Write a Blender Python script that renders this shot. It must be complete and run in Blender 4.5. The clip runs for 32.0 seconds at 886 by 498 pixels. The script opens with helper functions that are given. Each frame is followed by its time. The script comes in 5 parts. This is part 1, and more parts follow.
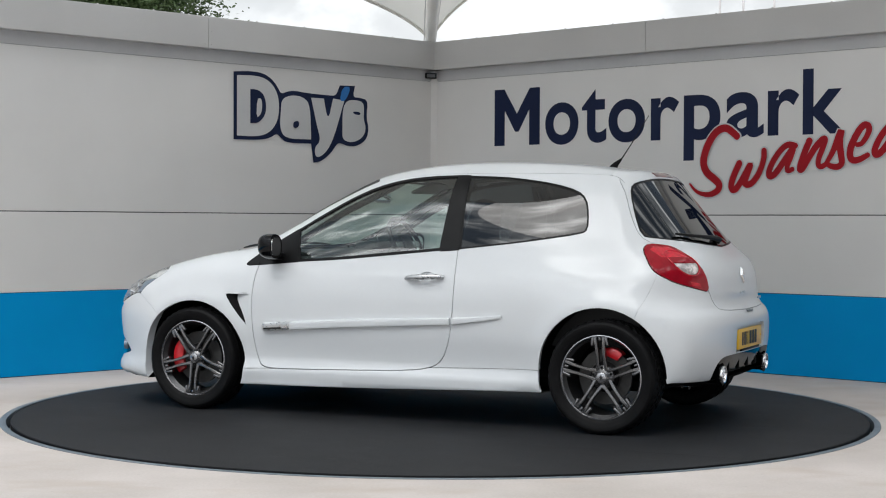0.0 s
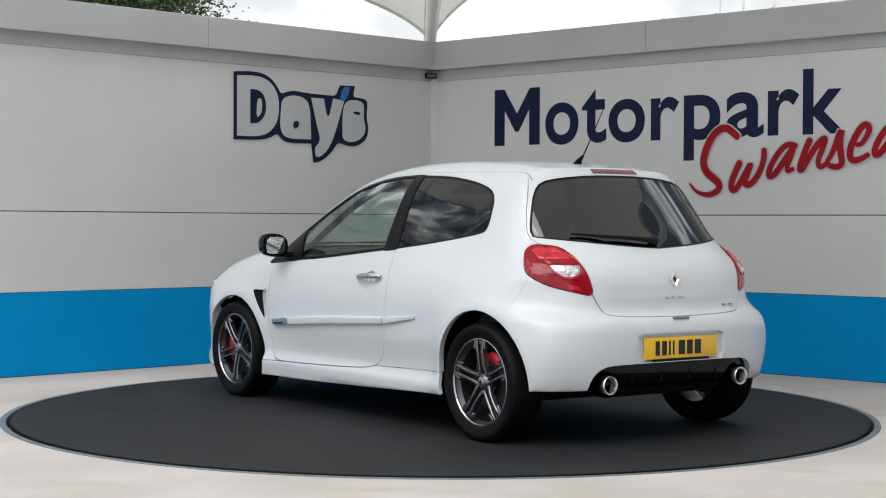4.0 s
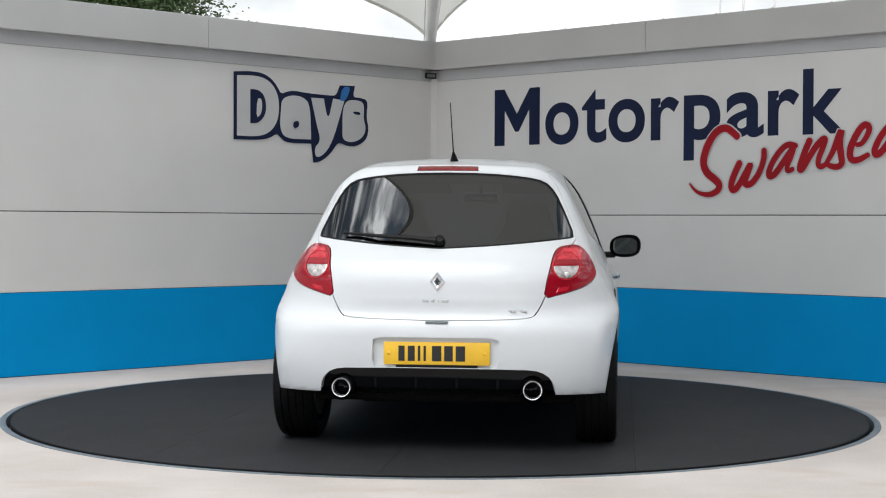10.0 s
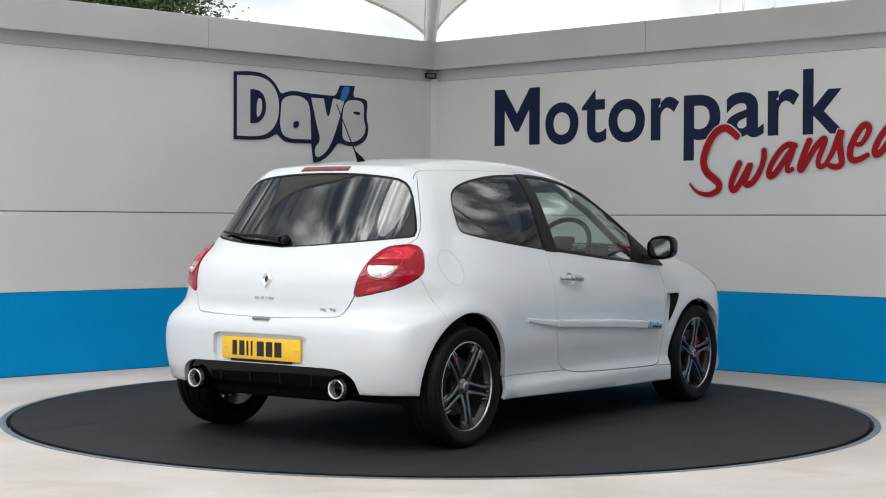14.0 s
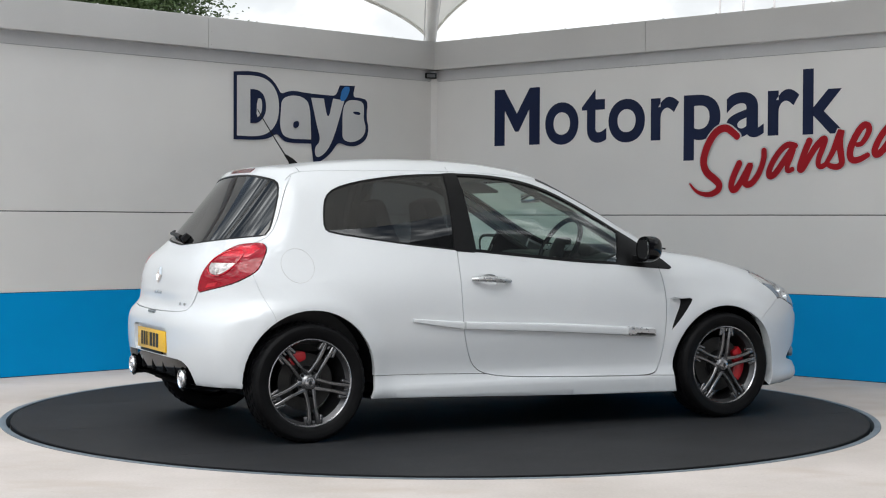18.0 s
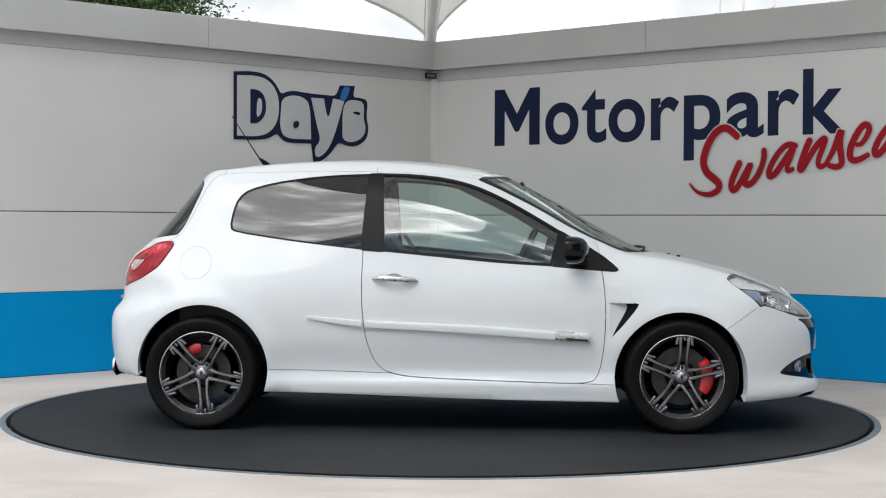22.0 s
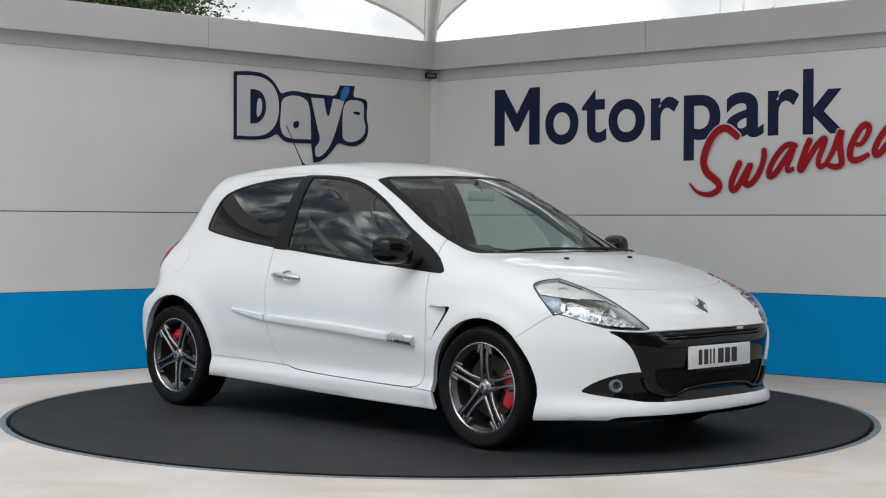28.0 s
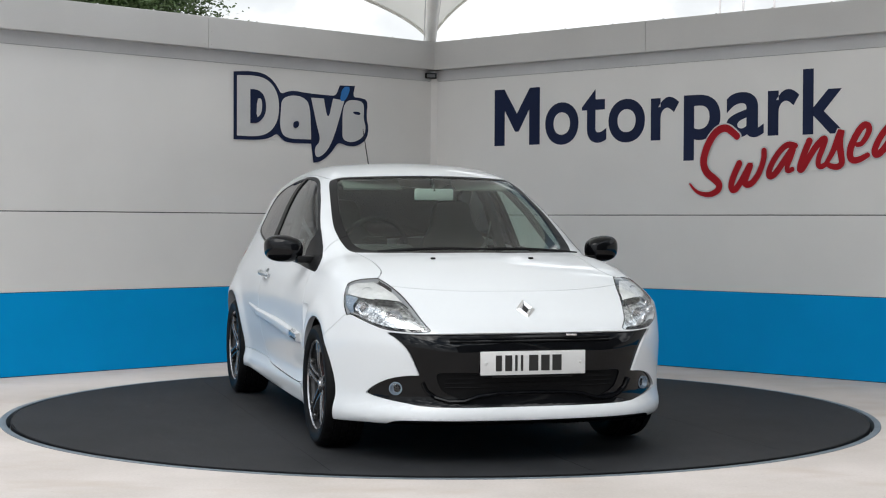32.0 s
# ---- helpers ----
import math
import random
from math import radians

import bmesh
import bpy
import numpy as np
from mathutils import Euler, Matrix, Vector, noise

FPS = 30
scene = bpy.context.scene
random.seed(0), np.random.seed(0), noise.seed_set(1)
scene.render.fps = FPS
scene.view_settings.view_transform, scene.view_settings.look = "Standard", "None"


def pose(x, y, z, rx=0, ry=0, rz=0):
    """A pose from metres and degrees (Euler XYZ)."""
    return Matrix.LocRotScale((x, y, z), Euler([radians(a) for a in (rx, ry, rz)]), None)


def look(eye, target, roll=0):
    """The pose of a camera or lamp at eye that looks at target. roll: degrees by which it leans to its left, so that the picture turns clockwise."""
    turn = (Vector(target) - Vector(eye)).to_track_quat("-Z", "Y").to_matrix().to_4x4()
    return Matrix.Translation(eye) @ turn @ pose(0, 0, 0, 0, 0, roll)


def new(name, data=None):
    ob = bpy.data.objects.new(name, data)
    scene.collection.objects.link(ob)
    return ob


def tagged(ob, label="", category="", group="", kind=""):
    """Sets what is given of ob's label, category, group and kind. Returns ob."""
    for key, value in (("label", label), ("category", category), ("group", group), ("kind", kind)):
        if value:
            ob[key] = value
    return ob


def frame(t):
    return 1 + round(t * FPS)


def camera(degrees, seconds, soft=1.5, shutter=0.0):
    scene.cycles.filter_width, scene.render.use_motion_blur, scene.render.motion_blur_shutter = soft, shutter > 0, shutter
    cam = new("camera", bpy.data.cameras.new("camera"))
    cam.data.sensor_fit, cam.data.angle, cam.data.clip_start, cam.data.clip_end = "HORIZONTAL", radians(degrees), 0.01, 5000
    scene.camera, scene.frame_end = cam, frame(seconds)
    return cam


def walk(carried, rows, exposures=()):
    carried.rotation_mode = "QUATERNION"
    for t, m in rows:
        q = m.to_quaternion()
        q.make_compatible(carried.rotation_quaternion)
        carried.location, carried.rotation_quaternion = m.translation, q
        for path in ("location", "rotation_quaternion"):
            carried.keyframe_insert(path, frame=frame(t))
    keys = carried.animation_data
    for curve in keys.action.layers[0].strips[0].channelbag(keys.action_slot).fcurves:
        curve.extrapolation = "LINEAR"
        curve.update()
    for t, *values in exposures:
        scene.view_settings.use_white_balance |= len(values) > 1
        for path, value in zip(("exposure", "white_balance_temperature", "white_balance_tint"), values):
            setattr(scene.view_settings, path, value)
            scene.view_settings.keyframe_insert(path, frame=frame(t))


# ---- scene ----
# The camera stands still; the turntable carries the car round.
cam = camera(31.58, 32.0, soft=1.1)
EYE = look((0, -9.444, 1.131), (.059, 40.549, .294), .278)
walk(cam, [(0, EYE), (32, EYE)], [(0, .17), (2, .17), (3, .20), (5, .26), (7, .31), (10, .33), (13, .33), (16, .32), (19, .30), (22, .31), (23, .24), (24, .15), (26, .15), (28, .18), (29, .20), (30, .25), (31, .30), (32, .32)])

# ---- world: a bright, broken overcast with a soft sun from behind the camera ----
SUN_UP, SUN_TURN = 56, 209
world = bpy.data.worlds.new("sky")
world.use_nodes = True
scene.world = world


def sky_nodes(tree):
    n, k = tree.nodes, tree.links
    back = n["Background"]
    back.inputs["Strength"].default_value = 0.09
    sky = n.new("ShaderNodeTexSky")
    sky.sky_type, sky.sun_disc = "NISHITA", False
    sky.sun_elevation, sky.sun_rotation = radians(SUN_UP), radians(SUN_TURN)
    sky.air_density, sky.dust_density = 1.0, 2.0
    where = n.new("ShaderNodeTexCoord")
    spread = n.new("ShaderNodeMapping")
    spread.inputs["Scale"].default_value = (1.7, 1.8, 2.5)
    k.new(where.outputs["Generated"], spread.inputs["Vector"])
    puff = n.new("ShaderNodeTexNoise")
    puff.inputs["Scale"].default_value, puff.inputs["Detail"].default_value, puff.inputs["Roughness"].default_value = 3.2, 7, .58
    k.new(spread.outputs[0], puff.inputs["Vector"])
    cover = n.new("ShaderNodeValToRGB")
    cover.color_ramp.elements[0].position, cover.color_ramp.elements[1].position = .22, .44
    k.new(puff.outputs["Fac"], cover.inputs[0])
    tone = n.new("ShaderNodeTexNoise")
    tone.inputs["Scale"].default_value, tone.inputs["Detail"].default_value = 5.2, 6
    k.new(spread.outputs[0], tone.inputs["Vector"])
    white = n.new("ShaderNodeValToRGB")
    white.color_ramp.elements[0].position, white.color_ramp.elements[1].position = .41, .64
    white.color_ramp.elements[0].color, white.color_ramp.elements[1].color = (2.3, 2.9, 3.7, 1), (32, 33, 33.6, 1)
    middle = white.color_ramp.elements.new(.52)
    middle.color = (8.4, 9.0, 9.5, 1)
    k.new(tone.outputs["Fac"], white.inputs[0])
    mix = n.new("ShaderNodeMix")
    mix.data_type = "RGBA"
    k.new(cover.outputs[0], mix.inputs["Factor"])
    k.new(sky.outputs[0], mix.inputs["A"])
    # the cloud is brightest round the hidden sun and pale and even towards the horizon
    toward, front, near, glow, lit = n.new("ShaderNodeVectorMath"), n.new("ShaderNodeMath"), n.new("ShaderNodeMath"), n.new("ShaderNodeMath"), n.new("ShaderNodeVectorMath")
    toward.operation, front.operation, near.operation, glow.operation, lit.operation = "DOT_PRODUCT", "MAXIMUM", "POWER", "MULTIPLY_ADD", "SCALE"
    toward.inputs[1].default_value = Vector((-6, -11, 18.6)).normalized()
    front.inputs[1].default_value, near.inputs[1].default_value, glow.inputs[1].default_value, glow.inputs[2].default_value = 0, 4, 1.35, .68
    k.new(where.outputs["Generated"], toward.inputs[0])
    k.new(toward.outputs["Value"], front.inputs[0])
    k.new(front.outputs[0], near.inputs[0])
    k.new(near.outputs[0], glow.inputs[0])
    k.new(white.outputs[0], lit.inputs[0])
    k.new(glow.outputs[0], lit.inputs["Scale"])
    axes, low, haze = n.new("ShaderNodeSeparateXYZ"), n.new("ShaderNodeMapRange"), n.new("ShaderNodeMix")
    haze.data_type = "RGBA"
    low.inputs["From Min"].default_value, low.inputs["From Max"].default_value = .10, .30
    low.inputs["To Min"].default_value, low.inputs["To Max"].default_value = .9, .0
    haze.inputs["B"].default_value = (9.3, 9.6, 9.8, 1)
    k.new(where.outputs["Generated"], axes.inputs[0])
    k.new(axes.outputs["Z"], low.inputs["Value"])
    k.new(low.outputs[0], haze.inputs["Factor"])
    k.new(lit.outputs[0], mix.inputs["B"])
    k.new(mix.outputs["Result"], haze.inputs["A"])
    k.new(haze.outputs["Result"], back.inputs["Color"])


sky_nodes(world.node_tree)
sun = new("sun", bpy.data.lights.new("sun", "SUN"))
sun.data.energy, sun.data.angle, sun.data.color = 0.95, radians(40), (1, .96, .9)
sun.matrix_world = look((-6, -11, 18.6), (0, 0, 0))


# ---- materials ----
def material(name, colour, rough=.5, metal=0.0, coat=0.0, vary=.12, scale=6.0, bump=0.0, fine=60.0, spec=.5, second=None):
    """A surface with its colour broken up at two scales, its gloss varied and a fine relief."""
    m = bpy.data.materials.new(name)
    m.use_nodes = True
    n, k = m.node_tree.nodes, m.node_tree.links
    b = n["Principled BSDF"]
    b.inputs["Roughness"].default_value, b.inputs["Metallic"].default_value = rough, metal
    b.inputs["Coat Weight"].default_value, b.inputs["Coat Roughness"].default_value = coat, .03
    b.inputs["Specular IOR Level"].default_value = spec
    b.inputs["Base Color"].default_value = (*colour, 1)
    if vary or second:
        where = n.new("ShaderNodeTexCoord")
        big, small = n.new("ShaderNodeTexNoise"), n.new("ShaderNodeTexNoise")
        big.inputs["Scale"].default_value, big.inputs["Detail"].default_value = scale, 5
        small.inputs["Scale"].default_value, small.inputs["Detail"].default_value = fine, 3
        for t in (big, small):
            k.new(where.outputs["Object"], t.inputs["Vector"])
        both = n.new("ShaderNodeMath")
        both.operation = "MULTIPLY_ADD"
        both.inputs[1].default_value = .35
        k.new(small.outputs["Fac"], both.inputs[0])
        k.new(big.outputs["Fac"], both.inputs[2])
        ramp = n.new("ShaderNodeValToRGB")
        ramp.color_ramp.elements[0].position, ramp.color_ramp.elements[1].position = .45, .9
        dark = second or tuple(c * (1 - vary) for c in colour)
        light = tuple(min(1, c * (1 + vary)) for c in colour)
        ramp.color_ramp.elements[0].color, ramp.color_ramp.elements[1].color = (*dark, 1), (*light, 1)
        k.new(both.outputs[0], ramp.inputs[0])
        k.new(ramp.outputs[0], b.inputs["Base Color"])
        gloss = n.new("ShaderNodeMapRange")
        gloss.inputs["To Min"].default_value, gloss.inputs["To Max"].default_value = rough * .85, min(1, rough * 1.15)
        k.new(small.outputs["Fac"], gloss.inputs["Value"])
        k.new(gloss.outputs[0], b.inputs["Roughness"])
        if bump:
            relief = n.new("ShaderNodeBump")
            relief.inputs["Strength"].default_value, relief.inputs["Distance"].default_value = bump, .004
            k.new(both.outputs[0], relief.inputs["Height"])
            k.new(relief.outputs[0], b.inputs["Normal"])
    return m


def speckle(m, colour, scale, stretch, start, end):
    """Scattered marks of another colour over a surface."""
    n, k = m.node_tree.nodes, m.node_tree.links
    b = n["Principled BSDF"]
    under = b.inputs["Base Color"].links[0].from_socket
    where, spread, spots, pick, mix = n.new("ShaderNodeTexCoord"), n.new("ShaderNodeMapping"), n.new("ShaderNodeTexNoise"), n.new("ShaderNodeMapRange"), n.new("ShaderNodeMix")
    spread.inputs["Scale"].default_value = stretch
    spots.inputs["Scale"].default_value, spots.inputs["Detail"].default_value, spots.inputs["Roughness"].default_value = scale, 8, .6
    pick.inputs["From Min"].default_value, pick.inputs["From Max"].default_value = start, end
    mix.data_type = "RGBA"
    mix.inputs["B"].default_value = (*colour, 1)
    k.new(where.outputs["Object"], spread.inputs["Vector"])
    k.new(spread.outputs[0], spots.inputs["Vector"])
    k.new(spots.outputs["Fac"], pick.inputs["Value"])
    k.new(pick.outputs[0], mix.inputs["Factor"])
    k.new(under, mix.inputs["A"])
    k.new(mix.outputs["Result"], b.inputs["Base Color"])
    return m


def glass(name, tint, gloss=1.0, bare=.075):
    """A thin pane: what lies behind shows through its tint, the sky mirrors in it at a slant."""
    m = bpy.data.materials.new(name)
    m.use_nodes = True
    n, k = m.node_tree.nodes, m.node_tree.links
    n.remove(n["Principled BSDF"])
    clear, shine, mix = n.new("ShaderNodeBsdfTransparent"), n.new("ShaderNodeBsdfGlossy"), n.new("ShaderNodeMixShader")
    slant, steep, fac = n.new("ShaderNodeLayerWeight"), n.new("ShaderNodeMath"), n.new("ShaderNodeMath")
    clear.inputs["Color"].default_value = (*tint, 1)
    shine.inputs["Roughness"].default_value, shine.inputs["Color"].default_value = .012, (gloss, gloss, gloss, 1)
    slant.inputs["Blend"].default_value = .5
    steep.operation, steep.inputs[1].default_value = "POWER", 4.5
    fac.operation, fac.inputs[1].default_value, fac.inputs[2].default_value = "MULTIPLY_ADD", 1 - bare, bare
    k.new(slant.outputs["Facing"], steep.inputs[0])
    k.new(steep.outputs[0], fac.inputs[0])
    k.new(fac.outputs[0], mix.inputs[0])
    k.new(clear.outputs[0], mix.inputs[1])
    k.new(shine.outputs[0], mix.inputs[2])
    k.new(mix.outputs[0], n["Material Output"].inputs["Surface"])
    return m


def fabric_material(name, colour):
    """Stretched white cloth that lets some daylight through."""
    m = bpy.data.materials.new(name)
    m.use_nodes = True
    n, k = m.node_tree.nodes, m.node_tree.links
    n.remove(n["Principled BSDF"])
    a, b, mix, noise_ = n.new("ShaderNodeBsdfDiffuse"), n.new("ShaderNodeBsdfTranslucent"), n.new("ShaderNodeMixShader"), n.new("ShaderNodeTexNoise")
    ramp = n.new("ShaderNodeValToRGB")
    noise_.inputs["Scale"].default_value, noise_.inputs["Detail"].default_value = 1.5, 6
    ramp.color_ramp.elements[0].color = (*[c * .9 for c in colour], 1)
    ramp.color_ramp.elements[1].color = (*colour, 1)
    k.new(noise_.outputs["Fac"], ramp.inputs[0])
    for s in (a, b):
        k.new(ramp.outputs[0], s.inputs["Color"])
    mix.inputs[0].default_value = .42
    k.new(a.outputs[0], mix.inputs[1])
    k.new(b.outputs[0], mix.inputs[2])
    k.new(mix.outputs[0], n["Material Output"].inputs["Surface"])
    return m


WALL_GREY = material("pale_grey_coated_panel", (.715, .702, .684), .5, vary=.035, scale=1.4, bump=.05, fine=220)
WALL_BLUE = material("blue_coated_panel", (.0, .285, .63), .55, vary=.05, scale=1.6, bump=.04, fine=220, spec=.08)
FASCIA = material("grey_folded_metal", (.50, .493, .483), .5, vary=.05, scale=1.1, bump=.05, fine=160)
CLADDING = material("dark_grey_cladding", (.13, .135, .145), .6, vary=.1, scale=.8, bump=.05)
SOFFIT = material("grey_metal_trim", (.52, .52, .525), .5, vary=.06, scale=3)
JOINT = material("dark_joint", (.05, .05, .05), .8, vary=.2)
CONCRETE = material("pale_concrete", (.525, .478, .452), .85, vary=.16, scale=1.1, bump=.25, fine=70, second=(.45, .405, .37))
RUBBER = material("black_rubber_matting", (.0150, .0157, .0178), .7, vary=.25, scale=2.2, bump=.5, fine=260, spec=.26)
speckle(RUBBER, (.020, .020, .0215), 1.6, (1, 3, 1), .50, .72)
speckle(RUBBER, (.034, .034, .035), 6, (1, 2.5, 1), .58, .80)
def strip_tone(m):
    """Each laid strip a little lighter or darker than the next."""
    n, k = m.node_tree.nodes, m.node_tree.links
    b = n["Principled BSDF"]
    under = b.inputs["Base Color"].links[0].from_socket
    own, span, tone = n.new("ShaderNodeObjectInfo"), n.new("ShaderNodeMapRange"), n.new("ShaderNodeVectorMath")
    span.inputs["To Min"].default_value, span.inputs["To Max"].default_value = .88, 1.15
    tone.operation = "SCALE"
    k.new(own.outputs["Random"], span.inputs["Value"])
    k.new(under, tone.inputs[0])
    k.new(span.outputs[0], tone.inputs["Scale"])
    k.new(tone.outputs[0], b.inputs["Base Color"])


strip_tone(RUBBER)
speckle(RUBBER, (.09, .09, .088), 38, (1, 1, 1), .755, .80)
speckle(CONCRETE, (.46, .38, .315), 1.3, (1.0, 1.8, 1), .52, .82)
speckle(CONCRETE, (.30, .275, .26), 30, (1, 1, 1), .66, .80)
STEEL = material("galvanised_steel_ring", (.30, .34, .38), .42, metal=.7, vary=.2, scale=12)
BLACK_RIM = material("black_edge_strip", (.008, .008, .009), .6, vary=.2, scale=9, spec=.2)
RING_STEEL = material("dull_painted_steel_ring", (.15, .185, .215), .5, metal=.3, vary=.25, scale=9)
NAVY = material("navy_vinyl", (.006, .013, .048), .5, vary=.1, scale=3, spec=.2)
RED_VINYL = material("red_vinyl", (.34, .009, .016), .5, vary=.1, scale=3, spec=.15)
WHITE_VINYL = material("white_vinyl", (.56, .56, .56), .5, vary=.04, scale=3)
SKY_VINYL = material("sky_blue_vinyl", (.012, .17, .50), .45, vary=.1, scale=3)
CLOTH = fabric_material("white_canopy_cloth", (.80, .79, .75))
MAST = material("white_painted_steel", (.84, .84, .82), .4, vary=.06, scale=4)
BARK = material("bark", (.12, .085, .06), .9, vary=.3, scale=9, bump=.6)
LEAF = material("tree_leaf", (.046, .082, .022), .6, vary=.45, scale=2.5, fine=9)
POLE = material("pale_grey_pole", (.70, .68, .68), .5, vary=.05)

PAINT = material("white_car_paint", (.648, .667, .684), .42, coat=.65, vary=.012, scale=3, spec=.1)
BLACK_GLOSS = material("gloss_black_plastic", (.0024, .0026, .0034), .06, coat=.0, vary=.1, scale=5, spec=.24)
BLACK_TRIM = material("satin_black_trim", (.006, .006, .0065), .42, vary=.15, scale=20, spec=.16)
BLACK_MATT = material("textured_black_plastic", (.005, .005, .0055), .65, vary=.2, scale=20, bump=.2, spec=.1)
TYRE = material("tyre_rubber", (.006, .006, .0065), .5, vary=.3, scale=14, bump=.12, fine=120, spec=.1)
ALLOY = material("anthracite_alloy", (.175, .175, .18), .25, metal=.85, vary=.1, scale=14)
# the spokes' alloy again, with the shade inside the barrel put into its colour
ALLOY_SHADED = material("shaded_anthracite_barrel", (.075, .075, .078), .38, metal=.8, vary=.15, scale=14)
ALLOY_EDGE = material("machined_alloy_edge", (.40, .40, .415), .24, metal=.9, vary=.1, scale=20)
DISC = material("worn_brake_disc", (.045, .044, .043), .5, metal=.6, vary=.2, scale=18)
CALIPER = material("red_caliper_paint", (.55, .010, .018), .4, coat=.4, vary=.1, scale=10)
CHROME = material("chrome", (.80, .80, .81), .07, metal=1.0, vary=.03, scale=10)
RELEASE_GREY = material("grey_release_pad", (.16, .18, .185), .45, vary=.1, scale=20)
TIP_STEEL = material("polished_exhaust_tip", (.86, .86, .87), .2, metal=.9, vary=.03, scale=14)
SATIN = material("satin_silver", (.55, .56, .57), .28, metal=.8, vary=.05, scale=14)
SILVER_BOWL = material("lamp_reflector", (.72, .73, .75), .14, metal=1.0, vary=.04, scale=18)
LAMP_SHELL = material("lamp_inner_chrome", (.62, .63, .64), .14, metal=1.0, vary=.6, scale=30, bump=.9, fine=60)
LAMP_SHADE = material("grey_blue_lamp_lining", (.20, .25, .31), .35, metal=.3, vary=.2, scale=14)
LAMP_GREY = material("lamp_housing_grey", (.66, .66, .645), .3, metal=.2, vary=.2, scale=14)
ORANGE = material("amber_bulb", (.80, .22, .05), .3, coat=.5, vary=.1)
RED_LENS = material("red_lamp_lens", (.27, .0010, .010), .12, coat=.45, vary=.15, scale=12, bump=.02, fine=90, spec=.2)
DARK_RED = material("dark_red_lamp_lens", (.16, .0012, .004), .1, coat=1.0, vary=.2, scale=24, bump=.08, fine=120, spec=.3)
BRIGHT_RED = material("bright_red_lamp_lens", (.55, .010, .026), .1, coat=.6, vary=.3, scale=40, bump=.05, fine=110, spec=.3)
CLEAR_LENS = material("clear_ribbed_lens", (.55, .50, .48), .16, metal=.5, coat=1.0, vary=.45, scale=45, bump=.25, fine=120)
YELLOW = material("yellow_plate", (.85, .50, .02), .35, coat=.3, vary=.03)
WHITE_PLATE = material("white_plate", (.62, .62, .615), .35, coat=.3, vary=.03)
INK = material("black_ink", (.01, .01, .01), .5, vary=.1)
SEAT = material("charcoal_seat_cloth", (.030, .030, .032), .85, vary=.25, scale=30, bump=.3)
DASH = material("dark_dashboard", (.022, .022, .023), .65, vary=.2, scale=24, bump=.2)
BELT = material("grey_belt_webbing", (.20, .20, .205), .7, vary=.15, scale=40)
LINING = material("grey_headlining", (.16, .16, .155), .9, vary=.1, scale=14)
MIRROR = material("mirror_glass", (.85, .87, .88), .02, metal=1.0, vary=0)
CLEAR = glass("clear_window_glass", (.74, .87, .83), bare=.085)
SCREEN_PANE = glass("laminated_screen_glass", (.70, .82, .745), .8, .035)
TINTED = glass("privacy_window_glass", (.075, .08, .088), bare=.06)
DARK_PANE = glass("dark_rear_glass", (.030, .031, .035), bare=.085)
LAMP_COVER = glass("clear_lamp_cover", (.95, .96, .97), bare=.045)


# ---- small builders ----
def mesh_from(name, bm, mat, smooth=None):
    me = bpy.data.meshes.new(name)
    bm.normal_update()
    bm.to_mesh(me)
    bm.free()
    for m in (mat if isinstance(mat, (list, tuple)) else [mat]):
        me.materials.append(m)
    if smooth is not None:
        for f in me.polygons:
            f.use_smooth = True
        me.set_sharp_from_angle(angle=radians(smooth))
    return me


def part(name, bm, mat, parent=None, label="", smooth=35):
    ob = new(name, mesh_from(name, bm, mat, smooth))
    ob.parent = parent
    return tagged(ob, label)


def block(x0, x1, y0, y1, z0, z1, bevel=0.0, bm=None, segments=2):
    """A box with softened edges."""
    bm = bm or bmesh.new()
    made = bmesh.ops.create_cube(bm, size=1)["verts"]
    for v in made:
        v.co = Vector((x0 + (v.co.x + .5) * (x1 - x0), y0 + (v.co.y + .5) * (y1 - y0), z0 + (v.co.z + .5) * (z1 - z0)))
    if bevel:
        edges = list({e for v in made for e in v.link_edges})
        bmesh.ops.bevel(bm, geom=edges, offset=bevel, segments=segments, profile=.5, affect="EDGES")
    return bm


def rod(points, radius, sides=8, bm=None, ends=True):
    """A round bar along a row of points; radius may be one number or one for each point."""
    bm = bm or bmesh.new()
    pts = [Vector(p) for p in points]
    rings = []
    for i, p in enumerate(pts):
        way = (pts[min(i + 1, len(pts) - 1)] - pts[max(i - 1, 0)]).normalized()
        across = way.cross(Vector((0, 0, 1)) if abs(way.z) < .9 else Vector((1, 0, 0))).normalized()
        up = across.cross(way)
        r = radius[i] if isinstance(radius, (list, tuple)) else radius
        rings.append([bm.verts.new(p + r * (across * math.cos(a) + up * math.sin(a))) for a in (2 * math.pi * j / sides for j in range(sides))])
    for a, b in zip(rings, rings[1:]):
        for j in range(sides):
            bm.faces.new((a[j], a[(j + 1) % sides], b[(j + 1) % sides], b[j]))
    if ends:
        bm.faces.new(rings[0][::-1])
        bm.faces.new(rings[-1])
    bmesh.ops.recalc_face_normals(bm, faces=bm.faces)
    return bm


def lathe(profile, sides=48, bm=None, closed=False):
    """Turns (radius, y) points about the y axis."""
    bm = bm or bmesh.new()
    rings = [[bm.verts.new((r * math.cos(a), y, r * math.sin(a))) for a in (2 * math.pi * j / sides for j in range(sides))] for r, y in profile]
    pairs = list(zip(rings, rings[1:])) + ([(rings[-1], rings[0])] if closed else [])
    for a, b in pairs:
        for j in range(sides):
            bm.faces.new((a[j], b[j], b[(j + 1) % sides], a[(j + 1) % sides]))
    bmesh.ops.recalc_face_normals(bm, faces=bm.faces)
    return bm


